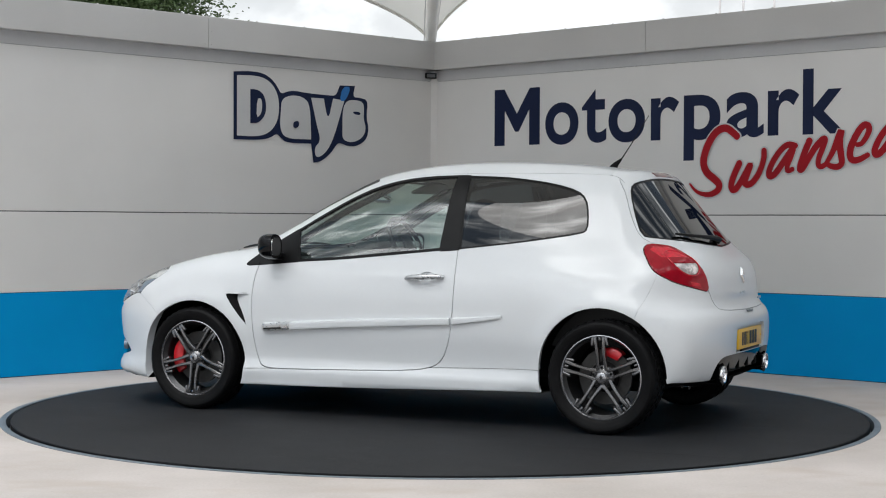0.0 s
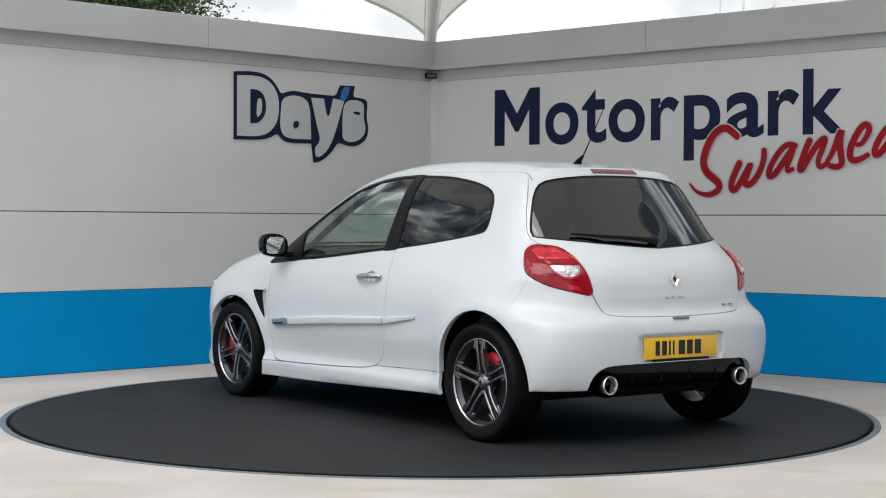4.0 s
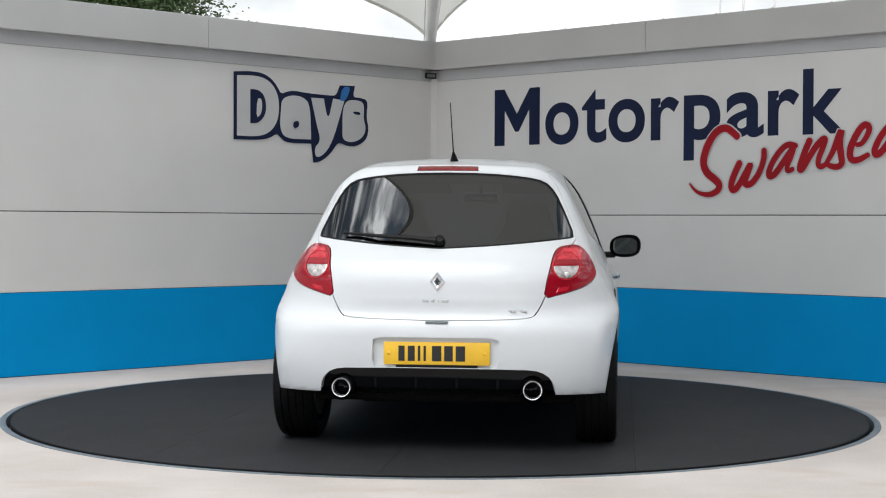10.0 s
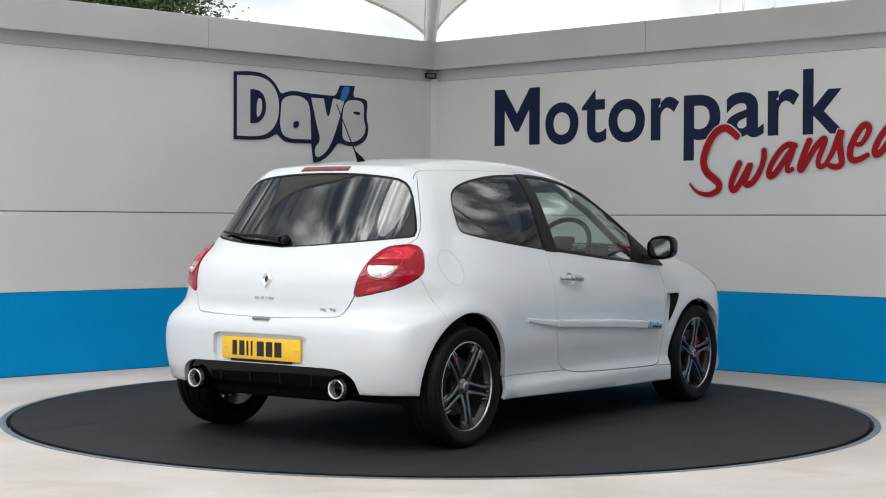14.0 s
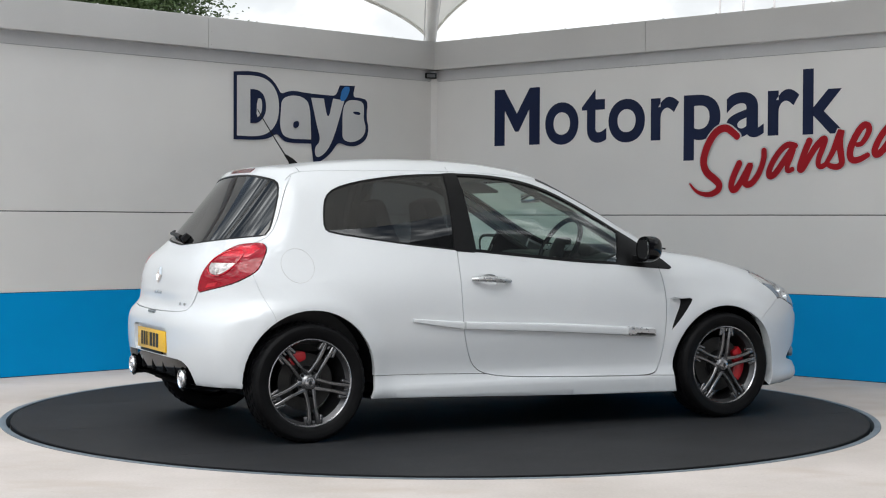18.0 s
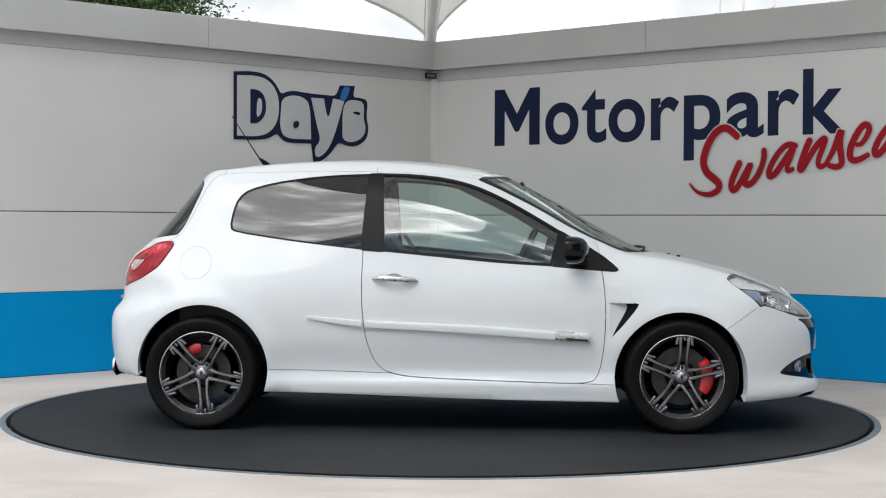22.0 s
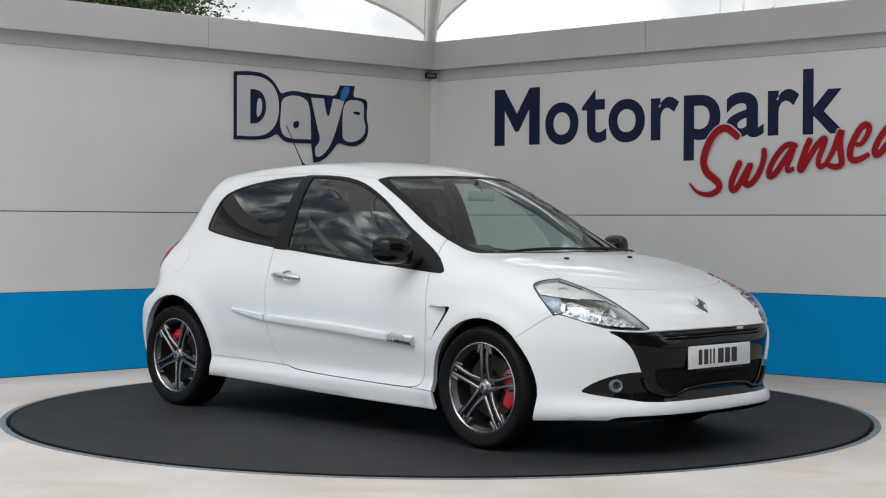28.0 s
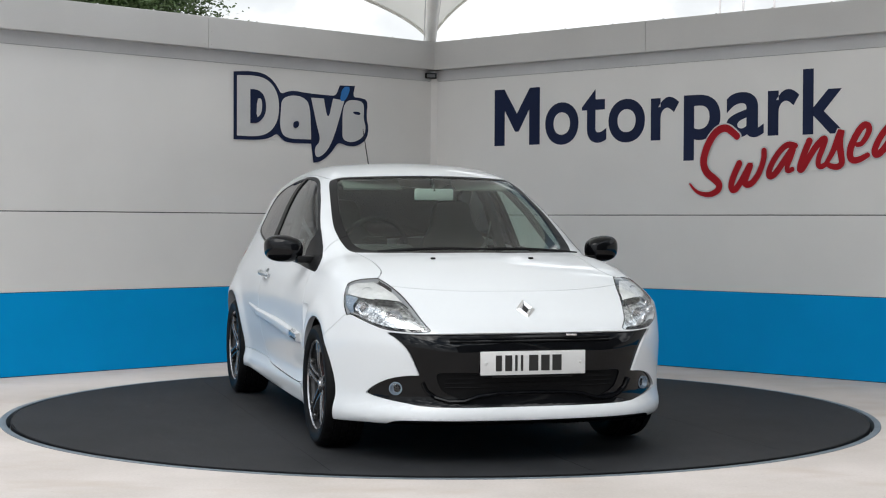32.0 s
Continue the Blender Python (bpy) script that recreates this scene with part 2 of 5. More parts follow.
def plate(outline, depth, bm=None):
    """A flat shape in the x-z plane with its front at y = 0 and its back at y = depth."""
    bm = bm or bmesh.new()
    a = [bm.verts.new((x, 0, z)) for x, z in outline]
    b = [bm.verts.new((x, depth, z)) for x, z in outline]
    bm.faces.new(a)
    bm.faces.new(b[::-1])
    for i in range(len(a)):
        j = (i + 1) % len(a)
        bm.faces.new((a[i], b[i], b[j], a[j]))
    bmesh.ops.recalc_face_normals(bm, faces=bm.faces)
    return bm


def moved(bm, m):
    bmesh.ops.transform(bm, matrix=m, verts=bm.verts)
    return bm


# ---- ground, walls ----
def ground():
    bm = bmesh.new()
    near = [bm.verts.new((2.565 * math.cos(a), 2.565 * math.sin(a), 0)) for a in (math.pi * j / 72 for j in range(144))]
    far = [bm.verts.new((600 * math.cos(a), 600 * math.sin(a), 0)) for a in (math.pi * j / 72 for j in range(144))]
    mid = [bm.verts.new((12 * math.cos(a), 12 * math.sin(a), 0)) for a in (math.pi * j / 72 for j in range(144))]
    low = [bm.verts.new((2.565 * math.cos(a), 2.565 * math.sin(a), -.2)) for a in (math.pi * j / 72 for j in range(144))]
    for a, b in ((low, near), (near, mid), (mid, far)):
        for j in range(144):
            bm.faces.new((a[j], b[j], b[(j + 1) % 144], a[(j + 1) % 144]))
    bm.faces.new(low)
    bmesh.ops.recalc_face_normals(bm, faces=bm.faces)
    return tagged(part("ground", bm, CONCRETE, smooth=20), "pale worn concrete yard round the turntable", "ground", kind="structure")


ground()


def turntable():
    """A black-matted disc in a steel ring; it turns with the car."""
    top = tagged(new("turntable"), "round car turntable covered with black rubber matting", "turntable")
    cuts = (-2.498, -1.15, .0, 1.15, 2.498)
    for lo, hi in zip(cuts, cuts[1:]):
        lo, hi = lo + .0007, hi - .0007
        edge = lambda y: math.sqrt(max(0, 2.498 ** 2 - y * y))
        ys = [lo + (hi - lo) * k / 60 for k in range(61)]
        bm = plate([(edge(y), y) for y in ys] + [(-edge(y), y) for y in ys[::-1]], .036)
        bmesh.ops.remove_doubles(bm, verts=bm.verts, dist=.0004)
        part("mat_strip", moved(bm, pose(0, 0, .006, -90)), RUBBER, top, smooth=None)
    part("disc", lathe([(.001, -.035), (2.507, -.035), (2.507, -.09), (.001, -.09)], 120), STEEL, top, smooth=30).matrix_basis = pose(0, 0, 0, 90)
    part("edging", lathe([(2.4985, -.03), (2.4985, .004), (2.504, .004), (2.504, -.03)], 160, closed=True), BLACK_RIM, top, "thin black edging", smooth=30).matrix_basis = pose(0, 0, 0, 90)
    return top


TABLE = turntable()
ring = tagged(part("turntable_ring", lathe([(2.528, -.19), (2.528, .002), (2.5645, .002), (2.5645, -.19)], 160, closed=True), RING_STEEL, smooth=30), "grey steel ring set in concrete round the turntable", "ring", kind="structure")
ring.matrix_basis = pose(0, 0, 0, 90)

CORNER = (-.07, 4.70)
LEFT = pose(*CORNER, 0, 0, 0, 180 + 43.47)   # x runs along the wall from the corner
RIGHT = pose(*CORNER, 0, 0, 0, -42.49)


def wall(name, place, flip, seam):
    """A clad wall: blue foot, two grey courses, a trim strip and a folded metal fascia. The wall's face is at y = 0."""
    s = flip   # +1: the yard lies at -y of the wall
    base = tagged(new(name), "panelled yard wall, pale grey above a blue foot", "wall", kind="structure")
    base.matrix_basis = place
    length, thick = 26.0, .16

    def slab(n, a, b, z0, z1, front, mat, lab="", bevel=.003):
        y0, y1 = sorted((-s * front, s * thick))
        return part(n, block(a, b, y0, y1, z0, z1, bevel), mat, base, lab, smooth=None)
    cuts = [0, 6.5, 13.0, 19.5, length]
    for a, b in zip(cuts, cuts[1:]):
        slab("panel", a + .003, b - .003, .005, .609, .000, WALL_BLUE, "blue coated foot panel")
        slab("panel", a + .003, b - .003, .613, 1.197, .000, WALL_GREY)
        slab("panel", a + .003, b - .003, 1.204, 2.3995, .000, WALL_GREY)
        slab("trim", a + .003, b - .003, 2.4015, 2.52, .002, SOFFIT, "grey metal strip under the fascia")
    part("core", block(0, length, *sorted((s * .012, s * (thick - .01))), .0, 2.5), JOINT, base, "dark joint behind the panels", smooth=None)
    edges = [.0, seam, seam + 3.0, seam + 6.0, seam + 12, length]
    for a, b in zip(edges, edges[1:]):
        f = slab("fascia", a + .0015, b - .0015, 2.497, 2.745, .085, FASCIA, "folded grey metal fascia", .004)
        for x in (b - .03, b + .03):
            for z in (2.53, 2.63) if b < 9 else ():
                part("rivet", moved(lathe([(.0005, -.004), (.004, -.003), (.006, 0)], 10), pose(x, -s * .085, z, 0, 0, 0 if s > 0 else 180)), FASCIA, f)
    for i in range(14):
        part("stud", moved(lathe([(.0005, .012), (.007, .009), (.009, 0)], 10), pose(.55 + .49 * i, -s * .05, 2.745, 90)), FASCIA, base)
    return base


wall("wall_left", LEFT, -1, 2.517)
wall("wall_right", RIGHT, 1, 2.364)
tagged(part("building_wall", moved(block(-8.2, 8.2, -.3, .3, 0, 10.5, .02), pose(9.2, -11.2, 0, 0, 0, 52.4)), CLADDING, smooth=None), "plain dark grey building wall across the yard", "wall", kind="structure")
tagged(part("corner_trim", moved(block(-.035, .035, -.028, -.004, .0, 2.49, .004), pose(*CORNER, 0, 0, 0, .5)), WALL_GREY, smooth=None), "pale grey folded corner trim", "trim", kind="structure")
box_ = tagged(new("junction_box"), "small grey cable box in the wall corner under the fascia", "junction box")
part("body", moved(block(-.062, .042, -.09, -.02, 2.424, 2.472, .005), pose(CORNER[0] - .02, CORNER[1], 0)), BLACK_MATT, box_)
part("cover", moved(block(-.045, .030, -.096, -.088, 2.432, 2.464, .002), pose(CORNER[0] - .02, CORNER[1], 0)), CLADDING, box_, "dark grey cover")


# ---- lettering on the walls ----
def glyph(ch, heavy=0.0, slant=0.0):
    """One character of the built-in font as flat points and faces, fitted into a unit square."""
    data = bpy.data.curves.new("glyph", "FONT")
    data.body, data.offset, data.shear, data.resolution_u = ch, heavy, slant, 8
    tmp = new("glyph", data)
    bpy.context.view_layer.update()
    me = bpy.data.meshes.new_from_object(tmp.evaluated_get(bpy.context.evaluated_depsgraph_get()))
    bpy.data.objects.remove(tmp)
    co = np.array([v.co[:2] for v in me.vertices])
    co = (co - co.min(0)) / (co.max(0) - co.min(0))
    faces = [tuple(p.vertices) for p in me.polygons]
    bpy.data.meshes.remove(me)
    return co, faces


M_SHAPE = [(0, 0), (0, 1), (.22, 1), (.5, .56), (.78, 1), (1, 1), (1, 0), (.77, 0), (.77, .62), (.54, .24), (.46, .24), (.23, .62), (.23, 0)]


def letter(ch, s0, s1, z0, z1, mat, sign, depth, heavy, slant=0.0, grow=0.0):
    bm = bmesh.new()
    s0, s1, z0, z1 = s0 - grow, s1 + grow, z0 - grow, z1 + grow
    if ch == "M":
        bm.faces.new([bm.verts.new((s0 + (s1 - s0) * u, -depth, z0 + (z1 - z0) * v)) for u, v in M_SHAPE][::-1])
    else:
        co, faces = glyph(ch, heavy, slant)
        vs = [bm.verts.new((s0 + (s1 - s0) * u, -depth, z0 + (z1 - z0) * v)) for u, v in co]
        for f in faces:
            bm.faces.new([vs[i] for i in f])
    return part("letter", bm, mat, sign, smooth=None)


SCRIPT = {  # the pen's way for each letter, along the wall and up
    "S": [(3.166, 1.804), (3.132, 1.834), (3.073, 1.875), (2.997, 1.860), (2.929, 1.790), (2.879, 1.689), (2.862, 1.601), (2.897, 1.527), (2.966, 1.482), (3.018, 1.438), (3.001, 1.387), (2.925, 1.356), (2.838, 1.367), (2.786, 1.397), (2.745, 1.444)],
    "w": [(3.188, 1.594), (3.135, 1.494), (3.114, 1.422), (3.136, 1.386), (3.178, 1.414), (3.251, 1.528), (3.298, 1.603), (3.252, 1.492), (3.235, 1.442), (3.269, 1.428), (3.318, 1.455), (3.374, 1.533), (3.406, 1.632), (3.405, 1.686)],
    "a": [(3.669, 1.717), (3.605, 1.733), (3.534, 1.678), (3.471, 1.588), (3.443, 1.518), (3.456, 1.486), (3.504, 1.509), (3.583, 1.614), (3.664, 1.721), (3.630, 1.627), (3.599, 1.557), (3.607, 1.526), (3.647, 1.542)],
    "n": [(3.786, 1.748), (3.740, 1.652), (3.702, 1.541), (3.726, 1.534), (3.772, 1.609), (3.848, 1.718), (3.924, 1.778), (3.895, 1.689), (3.864, 1.621), (3.857, 1.573), (3.881, 1.551), (3.919, 1.571)],
    "s": [(3.919, 1.571), (3.986, 1.673), (4.053, 1.842), (4.028, 1.740), (4.047, 1.630), (4.055, 1.575), (4.018, 1.549), (3.965, 1.557), (3.938, 1.574)],
    "e": [(4.173, 1.709), (4.210, 1.714), (4.261, 1.787), (4.268, 1.841), (4.224, 1.856), (4.173, 1.797), (4.121, 1.696), (4.112, 1.629), (4.137, 1.594), (4.189, 1.599), (4.255, 1.632)]}


def stroke(line, pen, grow, depth):
    """A brush stroke on the wall: a smooth band with round ends along the pen's way."""
    p = np.array(line, float)
    for _ in range(3):
        p = np.concatenate([p[:1], np.stack([p[:-1] * .75 + p[1:] * .25, p[:-1] * .25 + p[1:] * .75], 1).reshape(-1, 2), p[-1:]])
    way = np.gradient(p, axis=0)
    way /= np.linalg.norm(way, axis=1)[:, None] + 1e-9
    run = np.concatenate([[0], np.cumsum(np.linalg.norm(np.diff(p, axis=0), axis=1))])
    half = np.interp(run / run[-1], np.linspace(0, 1, len(pen)), pen) + grow
    bm = bmesh.new()
    rows = []

    def row(q, d, w):
        y = -depth - .0022 * len(rows) / len(p)
        rows.append([bm.verts.new((q[0] - d[1] * w, y, q[1] + d[0] * w)), bm.verts.new((q[0] + d[1] * w, y, q[1] - d[0] * w))])
    for k in (80, 60, 40, 20):
        row(p[0] - way[0] * half[0] * math.sin(radians(k)), way[0], half[0] * math.cos(radians(k)))
    for q, d, w in zip(p, way, half):
        row(q, d, w)
    for k in (20, 40, 60, 80):
        row(p[-1] + way[-1] * half[-1] * math.sin(radians(k)), way[-1], half[-1] * math.cos(radians(k)))
    for r, s in zip(rows, rows[1:]):
        bm.faces.new((r[0], r[1], s[1], s[0]))
    return bm


def lettering():
    big = tagged(new("wall_lettering"), "large navy vinyl lettering on the grey wall", "sign")
    big.matrix_basis = RIGHT
    for ch, s0, s1, z0, z1 in (("M", .720, 1.225, 1.800, 2.287), ("o", 1.284, 1.638, 1.790, 2.146), ("t", 1.673, 1.925, 1.795, 2.239), ("o", 1.945, 2.308, 1.789, 2.142), ("r", 2.364, 2.634, 1.796, 2.138),
                               ("p", 2.677, 3.014, 1.628, 2.140), ("a", 3.063, 3.396, 1.792, 2.140), ("r", 3.430, 3.696, 1.799, 2.142), ("k", 3.725, 4.073, 1.797, 2.282)):
        letter(ch, s0, s1, z0, z1, NAVY, big, .002, .020)
    small = tagged(new("script_lettering"), "red brush-script lettering with a pale edge on the wall", "sign")
    small.matrix_basis = RIGHT
    pen = {"S": (.028, .032, .031, .008), "w": (.028, .026, .026, .024), "a": (.023, .025, .026, .019), "n": (.027, .025, .026, .019), "s": (.017, .028, .027, .020), "e": (.018, .026, .028, .020)}
    far_a = [(x + .862, z + .142) for x, z in SCRIPT["a"]]
    rows = [(ch, SCRIPT[ch]) for ch in "Swanse"] + [("a", far_a)]
    for i, (ch, line) in enumerate(rows):
        for grow, depth, mat in ((.011, .0040, WHITE_VINYL), (.0, .0075, RED_VINYL)):
            part("letter" if mat is RED_VINYL else "letter_edge", stroke(line, pen[ch], grow, depth + .0003 * i), mat, small, smooth=None)


lettering()


def rounded(points, passes=3):
    """Cuts the corners of a closed outline."""
    p = [Vector((*q, 0)) for q in points]
    for _ in range(passes):
        p = [r for a, b in zip(p, p[1:] + p[:1]) for r in (a * .75 + b * .25, a * .25 + b * .75)]
    return [(q.x, q.y) for q in p]


def wall_sign():
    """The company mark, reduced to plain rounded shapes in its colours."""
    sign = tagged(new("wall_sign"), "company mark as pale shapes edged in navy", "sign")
    sign.matrix_basis = LEFT @ pose(0, .003, 0, 0, 0, 180)

    def flat(n, pts, y, mat, passes=2):
        return part(n, moved(plate(rounded([(-x, z) for x, z in pts], passes), .002), pose(0, -y, 0)), mat, sign, smooth=None)
    flat("border", [(2.217, 2.34), (2.217, 2.34), (2.215, 1.795), (2.215, 1.795), (1.967, 1.798), (1.852, 1.818), (1.779, 1.863), (1.736, 1.822), (1.677, 1.786), (1.418, 1.79), (1.418, 1.79), (1.393, 1.631), (1.393, 1.631), (1.316, 1.641), (1.213, 1.708), (1.147, 1.79), (1.11, 1.81), (1.005, 1.779), (.899, 1.792), (.803, 1.852), (.782, 1.951), (.811, 2.039), (.79, 2.187), (.88, 2.206), (.965, 2.205), (.94, 2.303), (.94, 2.303), (1.108, 2.297), (1.108, 2.297), (1.149, 2.207), (1.226, 2.205), (1.48, 2.211), (1.60, 2.224), (1.678, 2.209), (1.741, 2.187), (1.776, 2.247), (1.844, 2.312), (1.931, 2.348), (2.064, 2.354)], .004, NAVY, 2)
    flat("shape", [(2.185, 2.312), (2.185, 2.312), (2.184, 1.827), (2.184, 1.827), (1.986, 1.825), (1.862, 1.859), (1.775, 1.953), (1.756, 2.093), (1.786, 2.215), (1.873, 2.295), (1.988, 2.322)], .007, WHITE_VINYL, 2)
    flat("shape", [(1.733, 2.149), (1.619, 2.187), (1.50, 2.173), (1.433, 2.111), (1.422, 1.824), (1.422, 1.824), (1.528, 1.823), (1.638, 1.822), (1.72, 1.846), (1.752, 1.923), (1.74, 2.047)], .007, WHITE_VINYL, 2)
    flat("shape", [(1.423, 2.175), (1.423, 2.175), (1.287, 2.175), (1.287, 2.175), (1.24, 1.98), (1.184, 2.181), (1.184, 2.181), (1.06, 2.172), (1.06, 2.172), (1.173, 1.853), (1.255, 1.722), (1.367, 1.663), (1.387, 1.757), (1.316, 1.816), (1.358, 1.941)], .007, WHITE_VINYL, 2)
    flat("shape", [(.986, 2.184), (.848, 2.176), (.837, 2.095), (.847, 2.029), (.814, 1.949), (.846, 1.867), (.963, 1.813), (1.079, 1.833), (1.079, 1.921), (1.08, 2.082), (1.049, 2.156)], .007, WHITE_VINYL, 2)
    flat("spot", [(2.054, 2.209), (2.054, 2.209), (2.053, 1.932), (2.053, 1.932), (1.977, 1.935), (1.91, 1.992), (1.892, 2.07), (1.911, 2.161), (1.969, 2.207)], .010, NAVY, 2)
    flat("spot", [(1.987, 2.134), (1.996, 1.973), (1.945, 2.014), (1.936, 2.091), (1.949, 2.139)], .013, WHITE_VINYL, 1)
    flat("spot", [(1.618, 1.96), (1.553, 1.979), (1.553, 1.924), (1.608, 1.906)], .010, NAVY, 2)
    flat("spot", [(.964, 2.085), (.879, 2.08), (.89, 2.052), (.96, 2.064)], .010, NAVY, 1)
    flat("tick", [(1.081, 2.288), (.987, 2.294), (1.049, 2.167), (1.116, 2.164)], .010, SKY_VINYL, 1)
    return sign


wall_sign()


# ---- canopy over the yard, with its mast in the wall corner ----
def canopy():
    tent = tagged(new("canopy"), "white stretched cloth canopy tied down to a steel mast", "canopy")
    b, l, f, r = Vector((-.11, 4.86, 2.80)), Vector((-3.0, .0, 3.40)), Vector((3.0, -5.4, 5.7)), Vector((5.0, 1.0, 5.50))
    n = 44

    def edge(p, q, t, rise, steep):
        return p.lerp(q, t) + Vector((0, 0, rise * ((1 - math.exp(-steep * t)) - t * (1 - math.exp(-steep)))))
    bm = bmesh.new()
    grid = []
    for i in range(n + 1):
        u = (i / n) ** 2
        row = []
        for j in range(n + 1):
            v = (j / n) ** 2.4
            e1, e2 = edge(b, l, u, .16, 14), edge(r, f, u, .4, 2)
            e3, e4 = edge(b, r, v, .21, 28), edge(l, f, v, .4, 2)
            flat_ = b * (1 - u) * (1 - v) + l * u * (1 - v) + r * (1 - u) * v + f * u * v
            p = e1 * (1 - v) + e2 * v + e3 * (1 - u) + e4 * u - flat_
            p.z += 1.1 * (math.sin(math.pi * u) * math.sin(math.pi * v)) ** 1.2
            row.append(bm.verts.new(p))
        grid.append(row)
    for i in range(n):
        for j in range(n):
            bm.faces.new((grid[i][j], grid[i + 1][j], grid[i + 1][j + 1], grid[i][j + 1]))
    rims = [[grid[i][0].co.copy() for i in range(n + 1)], [grid[0][j].co.copy() for j in range(n + 1)], [grid[n][j].co.copy() for j in range(n + 1)], [grid[i][n].co.copy() for i in range(n + 1)]]
    part("cloth", bm, CLOTH, tent, smooth=60)
    for row in rims:
        part("hem", rod(row, .014, 6), CLOTH, tent, "rope-edged hem")
    for p in (b, l, f, r):
        part("mast", rod([(p.x, p.y + .02, 0), (p.x, p.y + .02, p.z + .5)], .046, 16), MAST, tent, "white steel mast")
    strut = part("strut", rod([(-.115, 4.84, 2.68), (-.098, 4.50, 2.83), (-.067, 3.90, 3.09)], [.043, .049, .058], 20), MAST, tent, "white raking strut under the cloth")
    for x in (-.050, .050):
        part("seam", rod([(-.115 + x, 4.80, 2.74), (-.098 + x * 1.15, 4.46, 2.90), (-.067 + x * 1.4, 3.86, 3.16)], .0045, 6), SOFFIT, strut, "grey seam beside the strut")
    return tent


canopy()


def tree():
    """A broad tree behind the wall."""
    base = tagged(new("tree"), "leafy green tree behind the yard wall", "tree")
    base.matrix_basis = pose(-7.05, 19.5, 0)
    rng = random.Random(4)
    part("trunk", rod([(0, 0, 0), (.1, 0, 1.8), (.0, .1, 3.6), (.15, 0, 5.2)], [.26, .22, .17, .08], 10), BARK, base)
    tips = []
    for i in range(13):
        a, up = 2.4 * i, 2.4 + .24 * i
        end = Vector((math.cos(a) * (2.5 - .08 * i), math.sin(a) * (2.5 - .08 * i), up + 1.6 + .3 * math.sin(i)))
        part("limb", rod([(0, 0, up), end * .5 + Vector((0, 0, up * .4)), end], [.09, .06, .02], 6), BARK, base)
        tips += [end, end * .65 + Vector((0, 0, .9))]
    while len(tips) < 54:
        q = Vector((rng.uniform(-2.2, 2.2), rng.uniform(-1.6, 1.6), rng.uniform(-.1, 1.4)))
        if (q.x / 2.2) ** 2 + (q.y / 1.6) ** 2 < 1:
            tips.append(q + Vector((.0, 0, 5.0)))
    rnd = np.random.default_rng(8)
    c = np.repeat(np.array([tuple(t) for t in tips]), 1500, 0)
    c = c + rnd.normal(0, 1, c.shape) * (.44, .44, .36)
    way = rnd.normal(0, 1, c.shape)
    way[:, 2] *= .6
    way /= np.linalg.norm(way, axis=1)[:, None]
    cross = np.cross(way, rnd.normal(0, 1, c.shape))
    cross /= np.linalg.norm(cross, axis=1)[:, None]
    size = rnd.uniform(.030, .060, (len(c), 1))
    corners = np.stack([c - way * size, c + cross * size * .5, c + way * size, c - cross * size * .5], 1).reshape(-1, 3)
    me = bpy.data.meshes.new("crown")
    me.from_pydata(corners.tolist(), [], np.arange(len(corners)).reshape(-1, 4).tolist())
    me.materials.append(LEAF)
    new("crown", me).parent = base
    return base


tree()
for x in (6.62, 7.18, 7.92):
    p_ = tagged(new("flagpole"), "thin pale pole far behind the wall", "pole", "far poles")
    p_.matrix_basis = pose(x, 28, 0)
    part("shaft", rod([(0, 0, 0), (0, 0, 5), (0, 0, 9)], [.035, .03, .02], 8), POLE, p_)
    part("foot", rod([(0, 0, 0), (0, 0, .12)], .09, 10), POLE, p_)
    part("cap", moved(lathe([(.001, .04), (.03, .02), (.03, -.02), (.001, -.04)], 10), pose(0, 0, 9, 90)), POLE, p_)


# ---- the shape of the car's body: a smooth solid, x forward, y to its left, z up ----
def curve1(xs, ys):
    """A smooth curve through a few points, flat-sloped beyond them."""
    xs, ys = np.array(xs, float), np.array(ys, float)
    d = np.diff(ys) / np.diff(xs)
    m = np.concatenate([[d[0]], (d[1:] + d[:-1]) / 2, [d[-1]]])
    m[1:-1] = np.where(d[1:] * d[:-1] <= 0, 0, m[1:-1])

    def at(x):
        x = np.asarray(x, float)
        i = np.clip(np.searchsorted(xs, x) - 1, 0, len(xs) - 2)
        h = xs[i + 1] - xs[i]
        t = np.clip((x - xs[i]) / h, 0, 1)
        y = ((1 + 2 * t) * (1 - t) ** 2 * ys[i] + t * (1 - t) ** 2 * h * m[i]
             + t * t * (3 - 2 * t) * ys[i + 1] + t * t * (t - 1) * h * m[i + 1])
        return y + np.where(x < xs[0], (x - xs[0]) * m[0], 0) + np.where(x > xs[-1], (x - xs[-1]) * m[-1], 0)
    return at


HEIGHTS = (.18, .25, .32, .50, .65, .80, .95, 1.10, 1.28, 1.42)
STATIONS = {  # half-widths of the flank at each height
    -1.75: (.75, .772, .786, .806, .811, .773, .698, .634, .56, .47),
    -1.45: (.816, .832, .843, .861, .863, .825, .75, .682, .597, .50),
    -1.20: (.83, .842, .846, .865, .870, .84, .772, .705, .618, .53),
    -0.75: (.838, .846, .826, .852, .860, .845, .792, .73, .645, .55),
    -0.20: (.838, .846, .819, .846, .855, .84, .795, .74, .66, .57),
    0.40: (.838, .846, .819, .845, .853, .837, .787, .735, .655, .565),
    0.90: (.838, .846, .824, .846, .852, .828, .765, .715, .635, .55),
    1.25: (.838, .845, .846, .856, .856, .825, .77, .67, .60, .53),
    1.60: (.855, .860, .862, .862, .848, .80, .73, .62, .56, .50),
    1.90: (.83, .835, .838, .832, .805, .745, .68, .58, .52, .46)}
